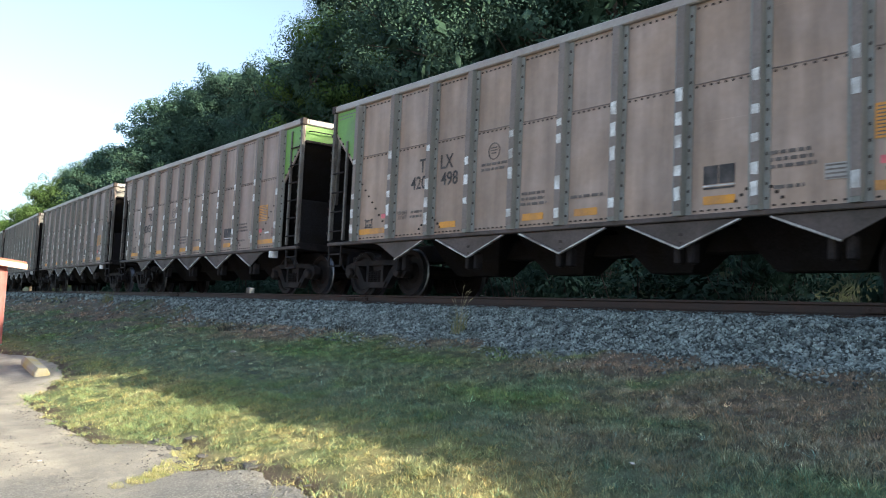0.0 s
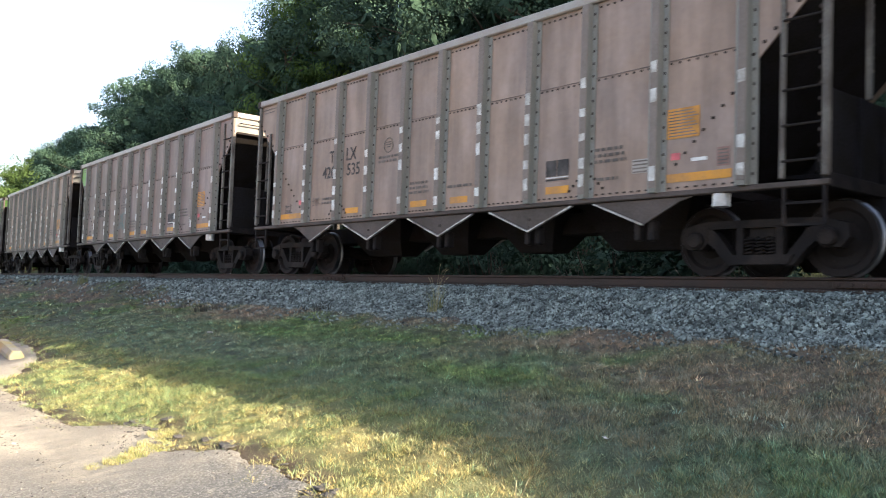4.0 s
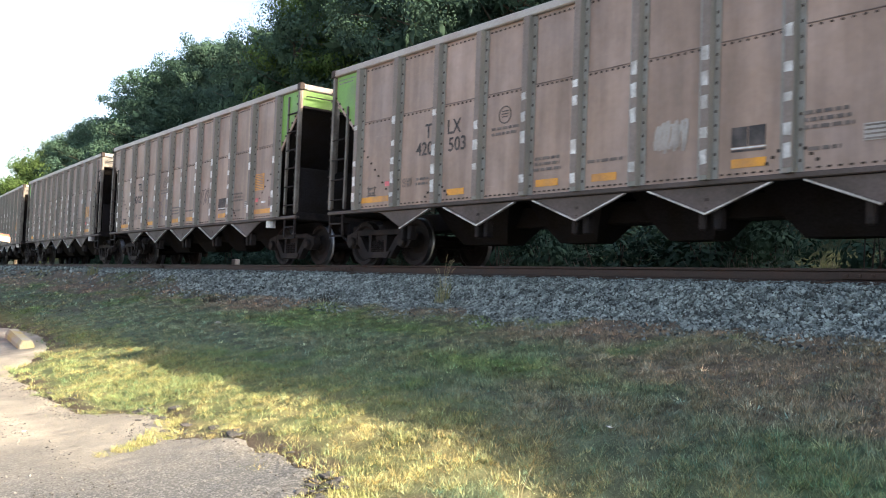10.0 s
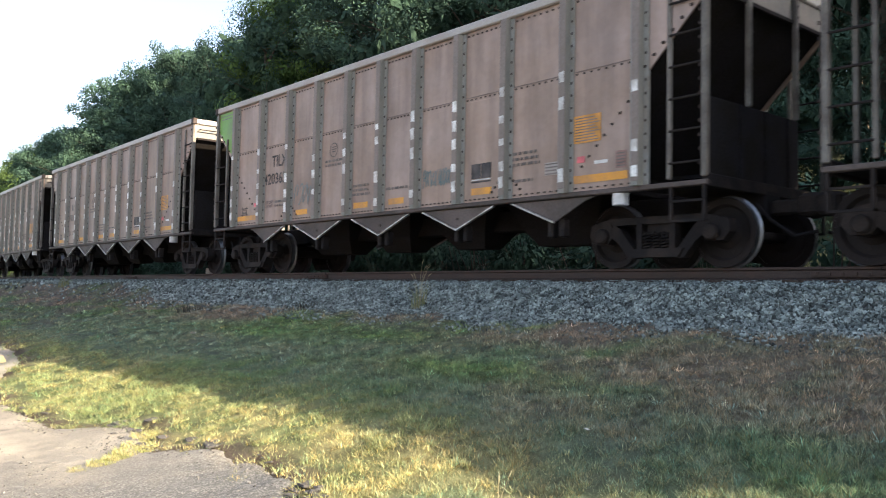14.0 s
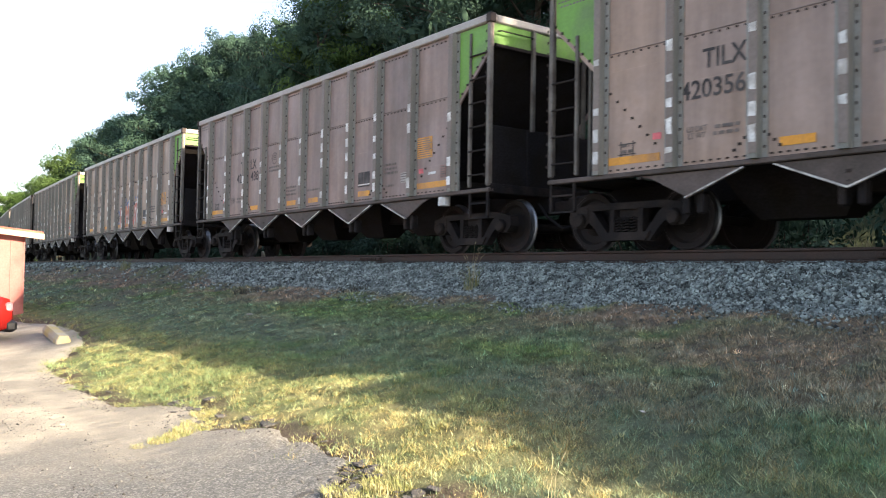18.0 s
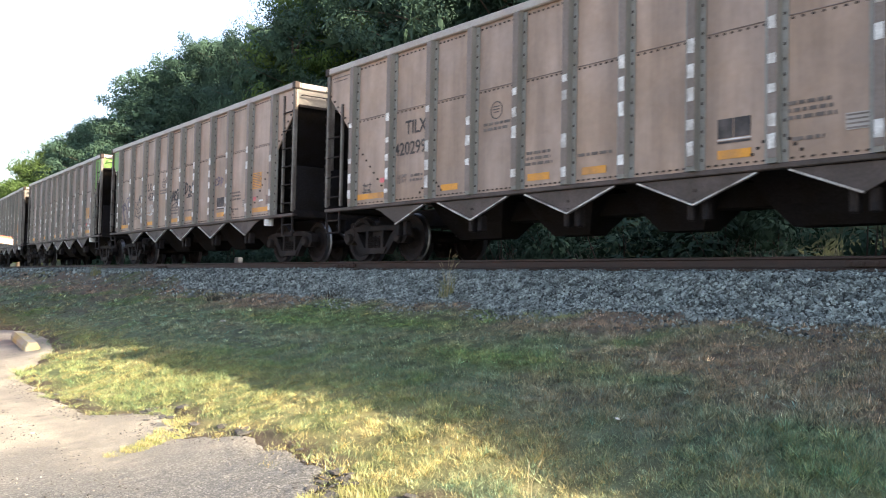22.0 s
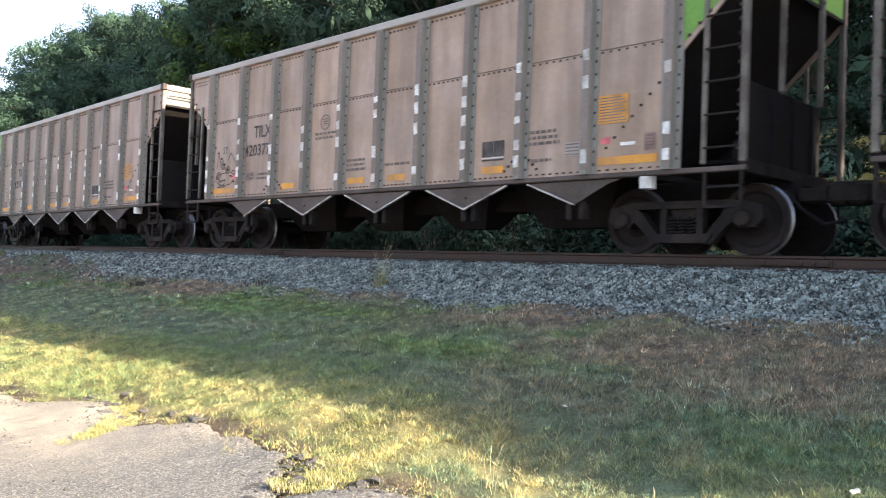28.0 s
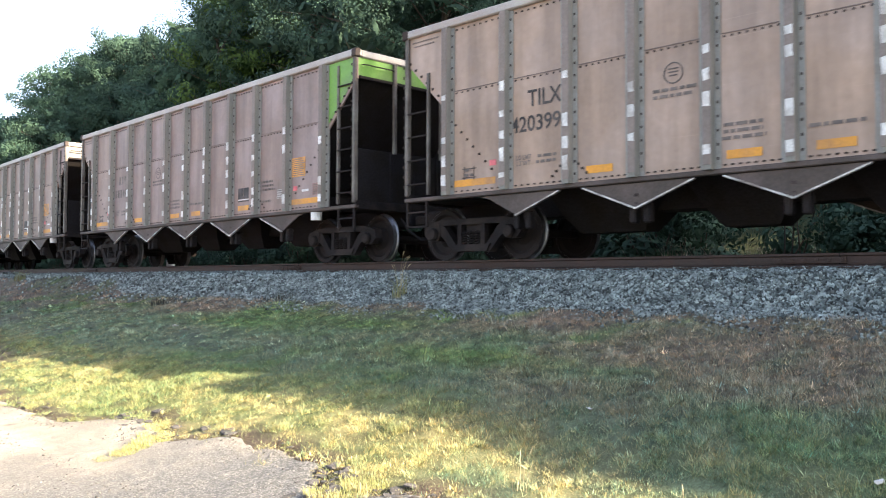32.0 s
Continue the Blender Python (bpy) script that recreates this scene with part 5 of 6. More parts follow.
# ============ woods ============
def leaf_cloud(r, clumps, per, size):
    """Leaves in clumps; clumps: (x, y, z, radius)."""
    cl = np.array(clumps)
    idx = np.repeat(np.arange(len(cl)), per)
    m = len(idx)
    d = r.normal(size=(m, 3))
    d /= np.linalg.norm(d, axis=1)[:, None]
    c = cl[idx, :3] + d * (cl[idx, 3] * r.uniform(0.35, 1.05, m) ** 0.6)[:, None] * np.array([1, 1, 0.75])
    n = d * 1.1 + r.normal(size=(m, 3)) * 0.22
    a = np.cross(n, r.normal(size=(m, 3)))
    a /= np.linalg.norm(a, axis=1)[:, None]
    b = np.cross(n, a)
    b /= np.linalg.norm(b, axis=1)[:, None]
    s = size * r.uniform(0.6, 1.4, m)[:, None]
    p = np.stack([c - a * s, c + b * s * 0.5, c + a * s, c - b * s * 0.5], 1)
    return p.reshape(-1, 3), np.arange(m * 4).reshape(m, 4)


def tree_meshes(seed, height, spread, clear, per=60, leaf=0.16, limbs=36):
    """Trunk with limbs, and a crown, as two meshes."""
    r = random.Random(seed)
    nr = np.random.RandomState(seed)
    wood, clumps = Shape(), []
    lean = (r.uniform(-0.5, 0.5), r.uniform(-0.5, 0.5))
    top = height * 0.9
    spine = [(lean[0] * (t ** 1.5) + 0.15 * math.sin(5 * t + seed), lean[1] * (t ** 1.5), top * t) for t in (0, 0.15, 0.35, 0.55, 0.75, 1)]
    wood.tube(spine, [height * 0.018 * (1 - 0.85 * t) + 0.02 for t in (0, 0.15, 0.35, 0.55, 0.75, 1)], 8)
    n = limbs
    for i in range(n):
        t = clear + (1 - clear) * (i + r.random()) / n
        z = top * t
        k = (t - clear) / (1 - clear)
        reach = spread * (0.35 + 1.0 * math.sin(math.pi * min(1, 0.12 + 0.80 * k)) ** 0.8) * r.uniform(0.65, 1.1) * (1 if k < 0.9 else 0.6)
        a = i * 2.4 + r.uniform(-0.5, 0.5)
        sx, sy = lean[0] * t ** 1.5, lean[1] * t ** 1.5
        rise = r.uniform(0.15, 0.55) * reach
        p0, p1 = (sx, sy, z), (sx + math.cos(a) * reach * 0.55, sy + math.sin(a) * reach * 0.55, z + rise * 0.7)
        p2 = (sx + math.cos(a) * reach, sy + math.sin(a) * reach, z + rise)
        wood.tube([p0, p1, p2], [0.045 * height / 12 + 0.02, 0.03, 0.012], 5)
        for q, f in ((p2, 1.0), (p1, 0.85)):
            for _ in range(2):
                rad = spread * r.uniform(0.16, 0.30) * f
                clumps.append((q[0] + r.uniform(-1, 1) * rad, q[1] + r.uniform(-1, 1) * rad, q[2] + r.uniform(-0.6, 0.8) * rad, rad))
    for _ in range(5):
        rad = spread * r.uniform(0.15, 0.25)
        clumps.append((lean[0] + r.uniform(-1, 1) * rad, lean[1] + r.uniform(-1, 1) * rad, top + r.uniform(-0.5, 0.9), rad))
    v, f = leaf_cloud(nr, clumps, per, leaf)
    core = [(c[0] * 0.72, c[1] * 0.72, c[2] - 0.25, c[3] * 0.9) for c in clumps[::2]]
    v2, f2 = leaf_cloud(nr, core, 26, 0.34)
    return wood, np.concatenate([v, v2]), np.concatenate([f, f2 + len(v)])


def crown_mesh(v, f, mat):
    me = bpy.data.meshes.new("crown")
    me.from_pydata(v.tolist(), [], f.tolist())
    me.materials.append(mat)
    return me


def tree_kind(seed, height, spread, clear, mat, per, leaf, label):
    wood, v, f = tree_meshes(seed, height, spread, clear, per, leaf)
    t = tagged(new("tree"), label, "tree", "trees of the wooded slope")
    t["tall"] = float(np.percentile(v[:, 2], 99.7))
    CROWNS.append(v[v[:, 2] > 0.35 * v[:, 2].max()][::9])
    part("trunk", wood, BARK, t, "grey-brown trunk and limbs")
    part("crown", crown_mesh(v, f, mat), None, t)
    return t


CROWNS = []
DARK_TREE = "tall dark green broadleaf tree on the slope behind the railway"
KINDS = [tree_kind(21, 17, 4.2, 0.12, LEAF, 270, 0.072, DARK_TREE),
         tree_kind(22, 19, 4.6, 0.15, LEAF, 270, 0.072, DARK_TREE),
         tree_kind(23, 15, 4.0, 0.08, LEAF, 270, 0.07, "dark green broadleaf tree with low limbs beside the railway"),
         tree_kind(24, 14, 4.4, 0.10, LEAFY, 170, 0.12, "sunlit yellow-green tree beyond the bend of the railway"),
         tree_kind(25, 20, 3.9, 0.10, LEAF, 270, 0.072, "tall slender green tree on the slope behind the railway"),
         tree_kind(26, 18, 4.4, 0.10, LEAF, 190, 0.105, DARK_TREE),
         tree_kind(27, 16, 4.6, 0.10, LEAF, 190, 0.105, DARK_TREE)]


def plant():
    r = random.Random(31)
    first = {}
    # crest of the woods seen from the lot: bearing and height in degrees
    sky_az = (8, 11.4, 12.9, 14.3, 16.4, 16.9, 17.1, 18.6, 19.3, 20.8, 21.2, 22.6, 23.5, 25.5, 26.4, 27.8, 28.4, 29, 70)
    sky_el = (3, 4.6, 6.8, 7.7, 9.0, 9.2, 11.0, 12.0, 12.7, 13.3, 14.6, 15.2, 15.6, 15.6, 15.9, 17.7, 20.2, 24, 27)

    def put(k, theta, dist, top, wide=1.2):
        a = math.radians(theta)
        x, y = -dist * math.cos(a), dist * math.sin(a)
        z = lie(x, y) - 0.3
        base = KINDS[k]
        h = base["tall"]
        s = (top - z) / h
        turn = r.uniform(0, 360)
        w = min(max(s, 0.7), wide)
        if theta < 36:
            # no crown stands above the crest
            c, q = CROWNS[k], math.radians(turn)
            px, py = x + w * (c[:, 0] * math.cos(q) - c[:, 1] * math.sin(q)), y + w * (c[:, 0] * math.sin(q) + c[:, 1] * math.cos(q))
            az = np.degrees(np.arctan2(py, -px))
            el = np.where(az > 28.7, 60.0, np.interp(az, sky_az, sky_el))
            room = (np.hypot(px, py) * np.tan(np.radians(el)) + 1.6 - z) / c[:, 2]
            s = max(0.3, min(s, float(np.percentile(room, 0.6))))
        m = Matrix.Translation((x, y, z)) @ pose(0, 0, 0, 0, 0, turn) @ Matrix.Diagonal((w, w, s, 1))
        if k not in first:
            first[k] = True
            base.matrix_basis = m
        else:
            t = copy_thing(base, pose(0, 0, 0))
            t.matrix_basis = m


    def crest(theta, dist, less=0.0):
        return 1.6 + dist * math.tan(math.radians(float(np.interp(theta, sky_az, sky_el)) - less + 0.6))

    for th in (11.3, 12.3, 13.3, 14.3, 15.3, 16.2):
        put(3, th, 165, crest(th, 165))
    for th in (12.0, 13.8, 15.0):
        put(3, th, 140, crest(th, 140, 1.5))
    for th in (17.9, 19.2, 20.4, 21.6, 22.8, 24.0, 25.2, 26.4):
        put(r.choice((5, 6)), th, 84 + r.uniform(-4, 4), crest(th, 84, 0.7), 0.95)
    for th in (18.0, 19.8, 21.6, 23.4, 25.2):
        put(r.choice((5, 6)), th, 66, crest(th, 66, 4.0), 0.9)
    for th in (17.3, 18.6, 19.9, 21.2, 22.5, 23.8, 25.1, 26.4):
        put(r.choice((5, 6)), th, 101 + r.uniform(-3, 3), crest(th, 101, 1.6), 1.2)
    for th in (29.6, 31.0, 32.8, 34.6):
        put(r.choice((1, 4)), th, 60 + r.uniform(-3, 3), crest(th, 60), 0.85)
    for th in (27.6, 30.0, 33.0, 36.0, 39.5):
        put(r.choice((2, 3, 0)), th, 44, crest(th, 44, 7 if th < 30 else 6), 0.8)
    for th in (36, 40, 44, 48, 53, 58, 63, 68, 74, 80, 87):
        put(r.choice((0, 1, 4)), th, 38 - (th - 36) * 0.2 + r.uniform(-2, 2), 20 + r.uniform(-1, 3))
    # Added, mostly unseen: these keep the low sun off the nearer woods.
    for x, y, top in ((-52, 52, 31), (-44, 55, 35), (-36, 50, 36), (-28, 54, 40), (-20, 50, 40), (-11, 55, 43), (-2, 52, 43), (7, 57, 45), (17, 55, 45), (28, 60, 46), (40, 62, 46), (-30, 42, 28), (-18, 41, 30), (-6, 43, 31), (6, 45, 32), (18, 48, 34)):
        put(r.choice((5, 6)), math.degrees(math.atan2(y, -x)), math.hypot(x, y), top + r.uniform(-1.5, 1.5), 1.5)
    # Added row out of view: it screens the low sun along the track.
    for i in range(17):
        x, y = 26 + i * 6.5 + r.uniform(-1.5, 1.5), 30 + 0.012 * i * i + r.uniform(-1.5, 1.5)
        top = 21.5 if i == 0 else 22.0 if i == 1 else 20.8 if i < 8 else 23.5
        put(r.choice((5, 6)), math.degrees(math.atan2(y, -x)), math.hypot(x, y), top + r.uniform(-0.6, 0.6), 1.3)
    # Four more added out of view, set to shade the passing car ends.
    for x, y, top in ((24.0, 25.4, 23.6), (24.0, 23.0, 21.2), (29.0, 27.2, 24.2), (21.0, 22.4, 18.4)):
        put(0, math.degrees(math.atan2(y, -x)), math.hypot(x, y), top, 0.78)
    for th in (39, 44, 50, 56, 62, 69, 76, 84):
        put(r.choice((2, 0)), th, 28 - (th - 39) * 0.1, 13 + r.uniform(-1, 2))


plant()


def bush_mesh(seed, mat):
    nr, r = np.random.RandomState(seed), random.Random(seed)
    cl = [(r.uniform(-1, 1), r.uniform(-0.6, 0.6), r.uniform(0.2, 1.5), r.uniform(0.35, 0.6)) for _ in range(9)]
    v, f = leaf_cloud(nr, cl, 260, 0.055)
    return crown_mesh(v, f, mat)


def bushes():
    kinds = []
    for i, (mat, lab) in enumerate(((LEAF, "dark green undergrowth bush beside the track"), (LEAF, "green undergrowth bush beside the track"), (LEAF, "leafy green shrub beside the track"))):
        b = tagged(new("bush"), lab, "bush", "undergrowth along the track")
        st = Shape()
        rr = random.Random(i)
        for k in range(6):
            st.tube([(0.1 * k - 0.3, 0, -0.1), (rr.uniform(-0.7, 0.7), rr.uniform(-0.4, 0.4), 1.1)], [0.02, 0.008], 5)
        part("stem", st, BARK, b)
        part("foliage", bush_mesh(40 + i, mat), None, b)
        kinds.append(b)
    r = random.Random(9)
    used = set()
    for i in range(70):
        x = 6 - i * 0.95 + r.uniform(-0.4, 0.4)
        k = r.choice((0, 0, 1, 2))
        y = MID + bend(x) + r.uniform(4.0, 7.0)
        s = r.uniform(0.8, 1.7)
        m = Matrix.Translation((x, y, lie(x, y) - 0.05)) @ pose(0, 0, 0, 0, 0, r.uniform(0, 360)) @ Matrix.Diagonal((s, s, s * r.uniform(0.8, 1.3), 1))
        if k not in used:
            used.add(k)
            kinds[k].matrix_basis = m
        else:
            copy_thing(kinds[k], pose(0, 0, 0)).matrix_basis = m


bushes()


# ============ lot: shed, kerb stop, parked car ============
def build_shed():
    x0, x1, y0, y1, z0 = -27.0, -24.1, 1.2, 5.08, 0.25
    shed = tagged(new("shed", None), "small red board shed with an overhanging low roof", "shed")
    w = Shape().box(x0, x1, y0, y1, z0, 2.5)
    part("wall", w, SHED, shed)
    for i in range(13):
        y = y1 - 0.02 - i * 0.3
        part("batten", Shape().box(x1, x1 + 0.012, y - 0.02, y + 0.02, z0 + 0.14, 2.44), SHED, shed)
    part("base_board", Shape().box(x1, x1 + 0.03, y0, y1 + 0.01, z0, z0 + 0.22), SHED, shed)
    roof = Shape().loft([[(x, y1 + 0.38, 2.46), (x, y0 - 0.3, 2.92), (x, y0 - 0.3, 2.98), (x, y1 + 0.38, 2.53)] for x in (x0 - 0.2, x1 + 0.25)])
    part("roof", roof, SHEDROOF, shed, "reddish low-pitched roof")
    fas = Shape().loft([[(x, y1 + 0.40, 2.33), (x, y0 - 0.3, 2.80), (x, y0 - 0.3, 2.93), (x, y1 + 0.40, 2.47)] for x in (x1 + 0.24, x1 + 0.27)])
    part("fascia", fas, TRIMW, shed, "pale fascia board")


def build_stop():
    s = Shape()
    sec = [(-0.125, 0), (-0.125, 0.08), (-0.075, 0.165), (0.075, 0.165), (0.125, 0.08), (0.125, 0)]
    rings = []
    for x, k in ((-0.92, 0.85), (-0.90, 1), (-0.3, 1), (0.3, 1), (0.90, 1), (0.92, 0.85)):
        rings.append([(x, a * k, b * k) for a, b in sec])
    s.loft(rings)
    thing("parking_stop", "weathered yellowish concrete parking stop lying at the edge of the lot", "parking stop", shape=s, mat=CONCRETE, at=pose(-17.0, 4.17, lie(-17.0, 4.17) + 0.01, 0, 3, -6))


def build_parked_car():
    c = tagged(new("parked_car"), "glossy red hatchback parked on the lot beside the shed", "car")
    s = Shape()
    prof = [(-2.05, 0.45, 0.62), (-1.9, 0.30, 0.80), (-1.0, 0.28, 0.86), (1.0, 0.28, 0.86), (1.75, 0.30, 0.84), (2.0, 0.38, 0.76), (2.08, 0.45, 0.66)]
    tops = (0.72, 0.86, 0.98, 1.0, 0.98, 0.92, 0.75)
    s.loft([[(-w, y, b), (-w * 1.02, y, (b + t) / 2), (-w * 0.93, y, t), (0, y, t + 0.04), (w * 0.93, y, t), (w * 1.02, y, (b + t) / 2), (w, y, b)] for (y, b, w), t in zip(prof, tops)])
    part("body", s, CARRED, c, smooth=True)
    cab = Shape().loft([[(-w, y, 0.95), (-w * 0.86, y * 0.86 - 0.05, 1.42), (w * 0.86, y * 0.86 - 0.05, 1.42), (w, y, 0.95)] for y, w in ((-1.0, 0.78), (-0.3, 0.82), (0.9, 0.82), (1.75, 0.72))])
    part("cabin", cab, GLASSY, c, "dark glazed cabin")
    part("roof", Shape().bev(-0.68, 0.68, -0.9, 1.5, 1.40, 1.46, 0.02), CARRED, c)
    part("bumper", Shape().bev(-0.80, 0.80, 1.9, 2.14, 0.28, 0.52, 0.06), CARBLACK, c, "black plastic bumper")
    for d in (-1, 1):
        part("tail_light", Shape().bev(d * 0.66 - 0.12, d * 0.66 + 0.12, 1.9, 2.05, 0.68, 0.86, 0.03), PINK, c, "red lamp cluster")
    part("number_plate", Shape().box(-0.26, 0.26, 2.095, 2.105, 0.60, 0.72), WHITE, c, "plain white plate")
    for d in (-1, 1):
        for y in (-1.3, 1.3):
            wh = part("wheel", Shape().turned([(0.3, -0.1), (0.31, -0.08), (0.31, 0.08), (0.3, 0.1)], 20), CARBLACK, c, at=pose(d * 0.76, y, 0.31, 0, 0, 90))
            part("hub", Shape().turned([(0.18, -0.105), (0.2, -0.1), (0.2, 0.1), (0.18, 0.105)], 14), FLANGE, wh)
    c.matrix_basis = pose(-18.75, 1.55, 0.05, 0, 0, 4)


build_shed()
build_stop()
build_parked_car()

STRAW = material("straw_stem", (0.42, 0.36, 0.20), 0.8, 0, 0.15, 4, 40, 0)
WEED = material("weed_green", (0.16, 0.18, 0.07), 0.75, 0, 0.2, 4, 40, 0, (0.22, 0.20, 0.09), 0.45)
DARKWEED = material("dark_weed", (0.045, 0.045, 0.03), 0.85, 0, 0.2, 4, 40, 0)


def blade(s, base, la, h, lean, w):
    """One arching leaf."""
    x, y, z = base
    rows = []
    for t in (0, 0.35, 0.7, 1.0):
        r = lean * h * t * t
        c = (x + math.cos(la) * r, y + math.sin(la) * r, z + h * (t - 0.25 * lean * t * t))
        k = w * (1 - t) + 0.0006
        rows.append([(c[0] - math.sin(la) * k, c[1] + math.cos(la) * k, c[2]), (c[0] + math.sin(la) * k, c[1] - math.cos(la) * k, c[2])])
    s.loft(rows, caps=False, closed=False)


def weed(name, label, x, y, h, n, mat, seed, spread=0.12, w=0.006, heads=0):
    r = random.Random(seed)
    z = lie(x, y) - 0.01
    ob = tagged(new(name), label, "weed")
    ob.matrix_basis = pose(x, y, z)
    leaves = Shape()
    for i in range(n):
        a = r.uniform(0, 6.283)
        d = spread * math.sqrt(r.random())
        blade(leaves, (d * math.cos(a), d * math.sin(a), 0), r.uniform(0, 6.283), h * r.uniform(0.35, 1.0), r.uniform(0.15, 0.9), w * r.uniform(0.7, 1.3))
    part("leaves", leaves, mat, ob)
    for i in range(heads):
        a = r.uniform(0, 6.283)
        lean = r.uniform(0.15, 0.6)
        top = (math.cos(a) * lean * h, math.sin(a) * lean * h, h * r.uniform(0.9, 1.3))
        st = part("stalk", Shape().tube([(0.02 * math.cos(a), 0.02 * math.sin(a), 0), (top[0] * 0.4, top[1] * 0.4, top[2] * 0.6), top], [0.0025, 0.002, 0.0015], 5), STRAW, ob)
        hd = Shape().tube([top, (top[0] * 1.15, top[1] * 1.15, top[2] + 0.03), (top[0] * 1.4, top[1] * 1.4, top[2] + 0.06)], [0.002, 0.005, 0.0015], 5)
        part("seed_head", hd, STRAW, st)
    return ob


weed("grass_weed", "tall wispy grass weed growing in the ballast", -10.39, 8.74, 0.55, 46, WEED, 1, 0.13, 0.006, 7)
weed("low_weed", "dark withered weed at the ballast edge", -13.40, 8.62, 0.17, 60, DARKWEED, 2, 0.22, 0.008)
weed("low_weed", "dark withered weed at the ballast edge", -13.9, 8.60, 0.14, 40, DARKWEED, 12, 0.16, 0.008)
weed("low_weed", "dark withered weed at the ballast edge", -17.16, 8.10, 0.26, 70, DARKWEED, 3, 0.3, 0.010)
weed("low_weed", "grey-green weed in the ballast", -30.95, 9.85, 0.5, 60, WEED, 4, 0.2, 0.012)
weed("dry_grass_tuft", "dry straw-coloured grass stem leaning at the verge", -3.86, 3.95, 0.24, 7, STRAW, 5, 0.06, 0.003, 2)
weed("dry_grass_tuft", "dry straw-coloured grass stem leaning at the verge", -2.55, 3.9, 0.17, 6, STRAW, 6, 0.08, 0.004, 1)
weed("dry_grass_tuft", "dry straw-coloured grass stem leaning at the verge", -3.4, 3.6, 0.2, 9, STRAW, 16, 0.12, 0.003, 1)
TUFT = material("tuft_green", (0.27, 0.29, 0.09), 0.75, 0, 0.2, 4, 40, 0, (0.40, 0.36, 0.16), 0.5, island=0.4)
for i, (x, y, n, spread, h) in enumerate(((-7.56, 2.62, 150, 0.14, 0.10), (-7.60, 2.80, 190, 0.15, 0.12), (-7.70, 2.98, 160, 0.15, 0.12), (-7.80, 3.15, 150, 0.2, 0.11), (-8.0, 3.35, 180, 0.25, 0.10), (-8.3, 3.5, 120, 0.2, 0.09), (-5.0, 3.15, 150, 0.22, 0.12), (-4.9, 3.4, 150, 0.2, 0.14))):
    weed("grass_tuft", "yellow-green grass tuft growing through the asphalt", x, y, h * 0.62, n * 4, TUFT, 60 + i, spread * 0.9, 0.0028)
r = random.Random(77)
TWIGS = tagged(new("dead_brush"), "pale dry twigs standing beyond the track", "brush", "dead brush beyond the track")
tw = Shape()
for i in range(34):
    x, y = r.uniform(-0.5, 0.5), r.uniform(-0.2, 0.2)
    a, l = r.uniform(-0.6, 0.6), r.uniform(0.5, 1.1)
    tw.tube([(x, y, 0), (x + 0.5 * l * math.sin(a), y, l * 0.5), (x + l * math.sin(a * 1.3), y + r.uniform(-0.2, 0.2), l)], [0.008, 0.006, 0.003], 4)
part("twig", tw, TWIG, TWIGS)
TWIGS.matrix_basis = pose(-2.6, 14.2, 1.3)
for x, y in ((-8.2, 14.6), (-9.0, 14.9), (-12.5, 14.6), (-6.9, 14.7), (-16.0, 15.2)):
    copy_thing(TWIGS, pose(x, y, 1.3 + bend(x) * 0, 0, 0, r.uniform(0, 360)))
mk = tagged(new("marker_post"), "short white marker post with a blue band beyond the rails", "marker post")
part("post", Shape().bev(-0.07, 0.07, -0.07, 0.07, 0, 0.95, 0.01), WHITE, mk)
part("cap", Shape().bev(-0.14, 0.14, -0.10, 0.10, 0.80, 1.06, 0.02), WHITE, mk)
mk.matrix_basis = pose(-27.4, 13.55, 1.25)


def scrap(name, label, x, y, w, seed):
    r = random.Random(seed)
    s = Shape()
    ring = [(w * math.cos(a) * r.uniform(0.6, 1.2), 0.6 * w * math.sin(a) * r.uniform(0.6, 1.2), 0.012 + w * r.uniform(-0.1, 0.3)) for a in [i * math.pi / 5 for i in range(10)]]
    s.loft([ring, [(p[0] * 0.96, p[1] * 0.96, p[2] + 0.004) for p in ring]])
    thing(name, label, "litter", "litter on the bank", shape=s, mat=WHITE, at=pose(x, y, lie(x, y) + 0.02, r.uniform(-12, 12), r.uniform(-12, 12), r.uniform(0, 360)))


scrap("paper_scrap", "crumpled white paper scrap lying in the grass", -1.78, 4.86, 0.05, 1)
scrap("paper_scrap", "small white scrap lying in the grass", -4.2, 5.27, 0.028, 2)
scrap("paper_scrap", "small white scrap lying in the grass", -13.67, 6.5, 0.09, 3)
scrap("paper_scrap", "small white scrap lying on the asphalt", -9.0, 2.3, 0.035, 4)

BROKEN = material("broken_asphalt", (0.06, 0.056, 0.052), 0.9, 0, 0.25, 6, 60, 0.5, (0.13, 0.12, 0.11), 0.4, each=0.25)


def chunk_mesh(seed):
    r = random.Random(seed)
    ring = [(math.cos(a) * r.uniform(0.6, 1.1), math.sin(a) * r.uniform(0.45, 0.9)) for a in [i * math.pi / 4 for i in range(8)]]
    s = Shape().loft([[(x * k, y * k, z + r.uniform(-0.05, 0.05)) for x, y in ring] for z, k in ((-0.25, 1.0), (0.1, 1.02), (0.2, 0.9))])
    return s.mesh("asphalt_chunk", BROKEN)


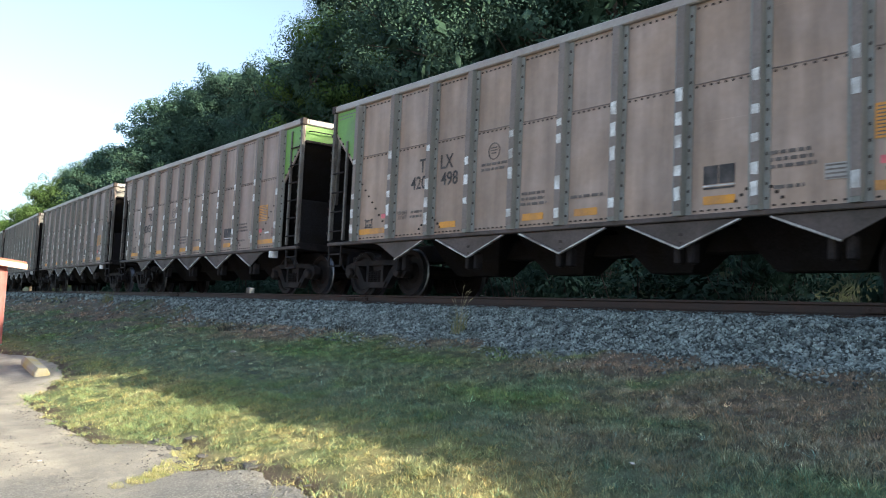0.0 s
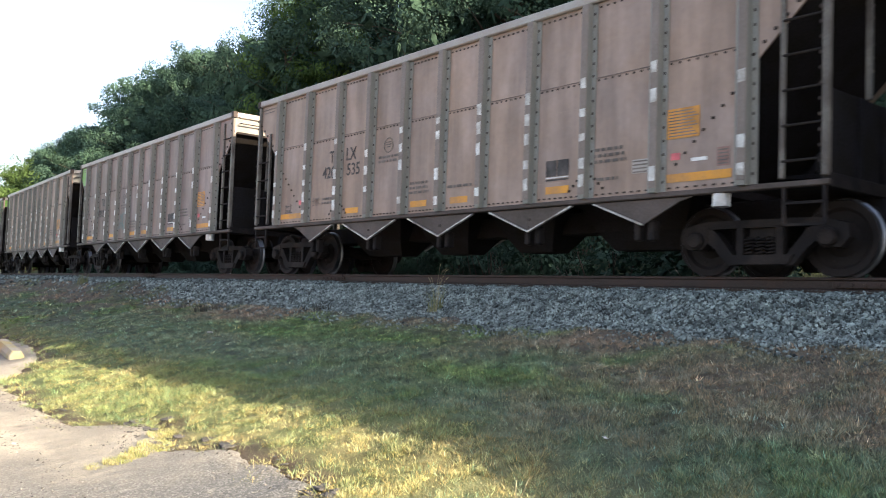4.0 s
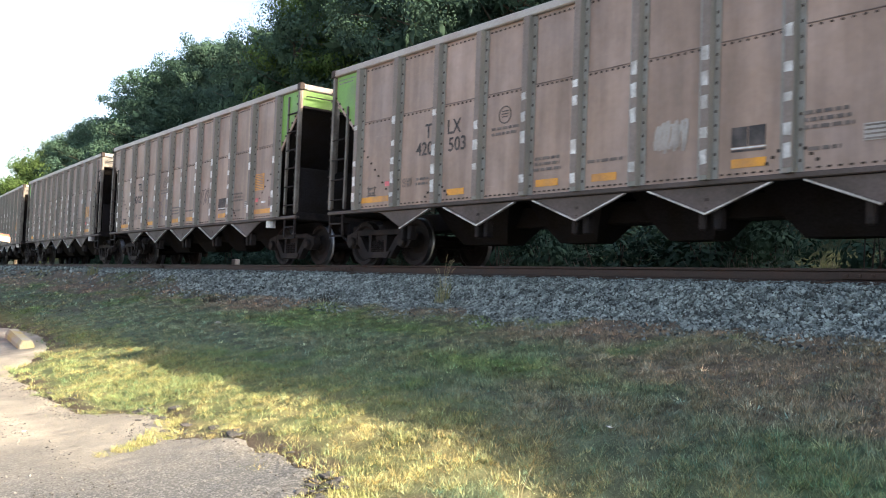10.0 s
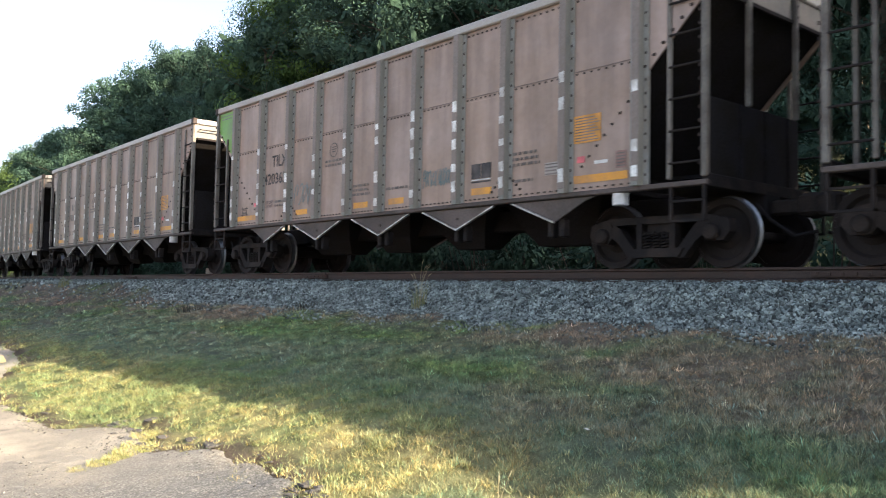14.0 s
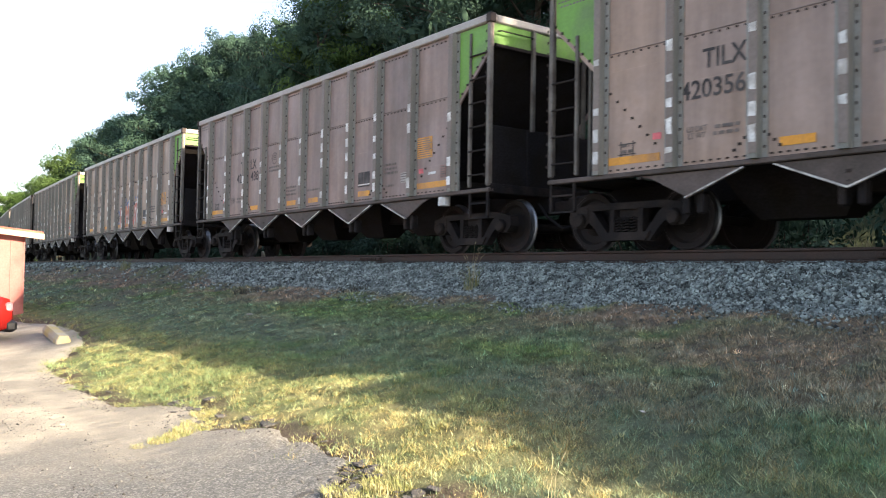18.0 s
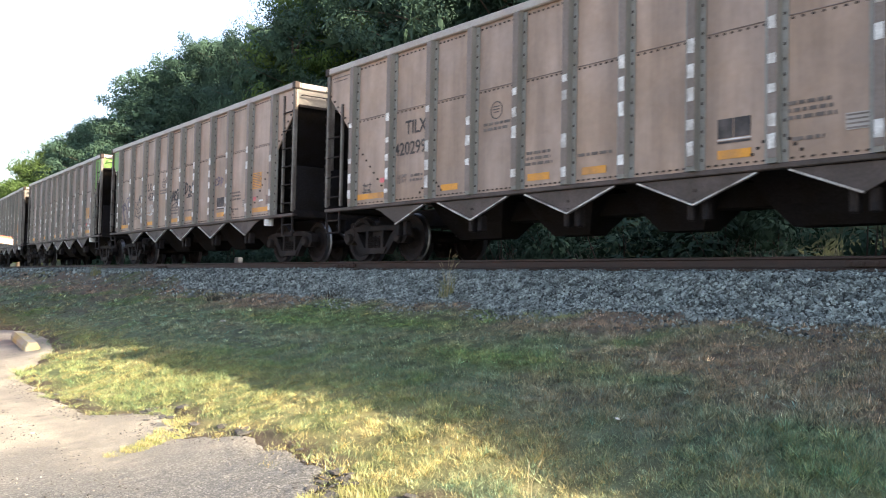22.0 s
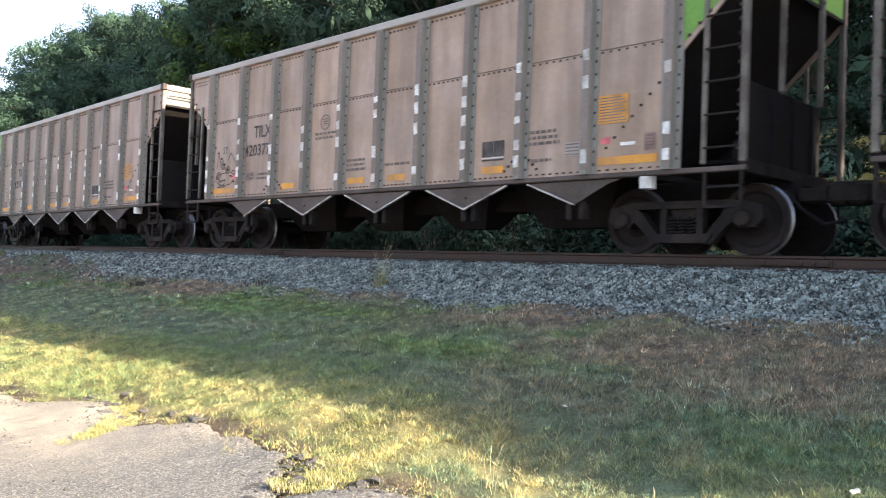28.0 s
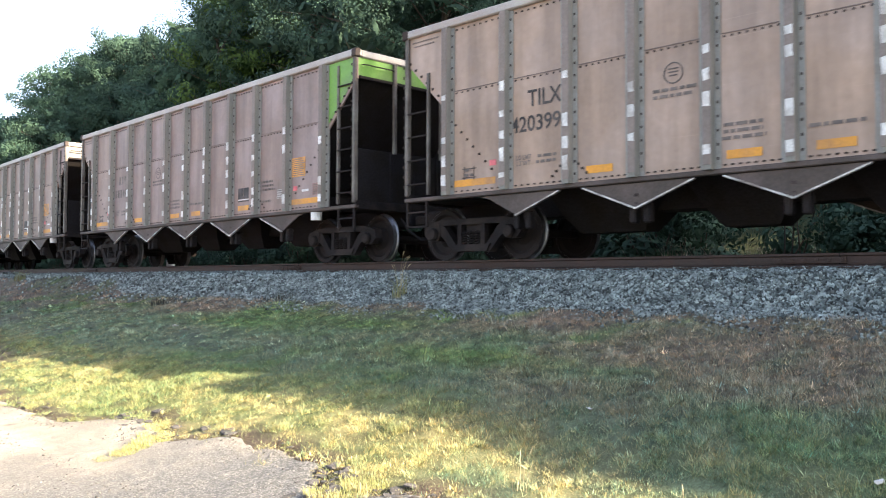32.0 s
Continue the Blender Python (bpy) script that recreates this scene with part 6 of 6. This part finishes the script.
CHUNKS = [chunk_mesh(i) for i in range(5)]
r = random.Random(50)
for x, y, n, sx, sy in ((-8.95, 3.62, 9, 0.35, 0.18), (-8.6, 3.5, 8, 0.2, 0.2), (-7.45, 3.62, 8, 0.35, 0.12), (-7.2, 3.6, 5, 0.2, 0.1), (-6.4, 3.7, 5, 0.4, 0.05), (-5.35, 3.35, 24, 0.22, 0.22), (-5.05, 3.0, 24, 0.18, 0.28), (-4.55, 3.45, 12, 0.3, 0.12), (-7.9, 3.38, 12, 0.2, 0.15), (-11.2, 3.25, 4, 0.8, 0.1)):
    for i in range(n):
        px, py = x + r.uniform(-sx, sx), y + r.uniform(-sy, sy)
        k = 0.02 + 0.085 * r.random() ** 2
        c = new("asphalt_chunk", r.choice(CHUNKS))
        c.matrix_basis = Matrix.Translation((px, py, lie(px, py) + 0.012)) @ pose(0, 0, 0, r.uniform(-14, 14), r.uniform(-14, 14), r.uniform(0, 360)) @ Matrix.Diagonal((k, k, k * 0.45, 1))
        tagged(c, "dark broken lump of asphalt at the ragged paving edge", "rubble", "broken asphalt along the verge")

# ============ train ============
CARS = build_train()


DRIFT_T = (0, 1, 2, 5, 6, 9, 12, 13, 15, 18, 19, 21, 23, 24, 26.5, 28, 29, 30, 31, 32)
DRIFT = (0, 0, 0.005, 0.009, 0.019, 0.038, 0.045, 0.044, 0.047, 0.040, 0.034, 0.032, 0.026, 0.024, 0.010, 0.003, 0.000, -0.006, -0.008, -0.008)


def travelled(t):
    """Car lengths that have passed by t seconds: the train slows gently."""
    return 0.866 + 0.716 * t - 0.00155 * t * t + float(np.interp(t, DRIFT_T, DRIFT))


def spot(s, z=RAIL):
    """The pose of a car whose middle is s along the track."""
    d = slope_of(s)
    return Matrix.Translation((s, MID + bend(s), z)) @ pose(0, 0, 0, 0, 0, math.degrees(math.atan(d)))


def motions():
    for j, car in CARS.items():
        rows = []
        for i in range(33):
            front = (travelled(i) - j) * PITCH
            rows.append((i, spot(front - END)))
        walk(car, rows)
        # wheels turn while the car is near
        near_t = [t / 30 for t in range(961) if -62 < (travelled(t / 30) - j) * PITCH - END < 14]
        if not near_t:
            continue
        t0, t1 = near_t[0], near_t[-1]
        sets = [o for o in car.children_recursive if o.name.startswith("wheelset")]
        times, t = [0.0] if t0 > 0.05 else [], t0
        while t < t1:
            times.append(t)
            t += 0.0625
        times.append(t1)
        if t1 < 31.9:
            times.append(32.0)
        for o in sets:
            home = o.matrix_basis.copy()
            turned = []
            for t in times:
                tt = min(max(t, t0), t1)
                a = (travelled(tt) - travelled(t0)) * PITCH / 0.457
                turned.append((t, home @ Matrix.Rotation(a, 4, "Y")))
            walk(o, turned)


motions()
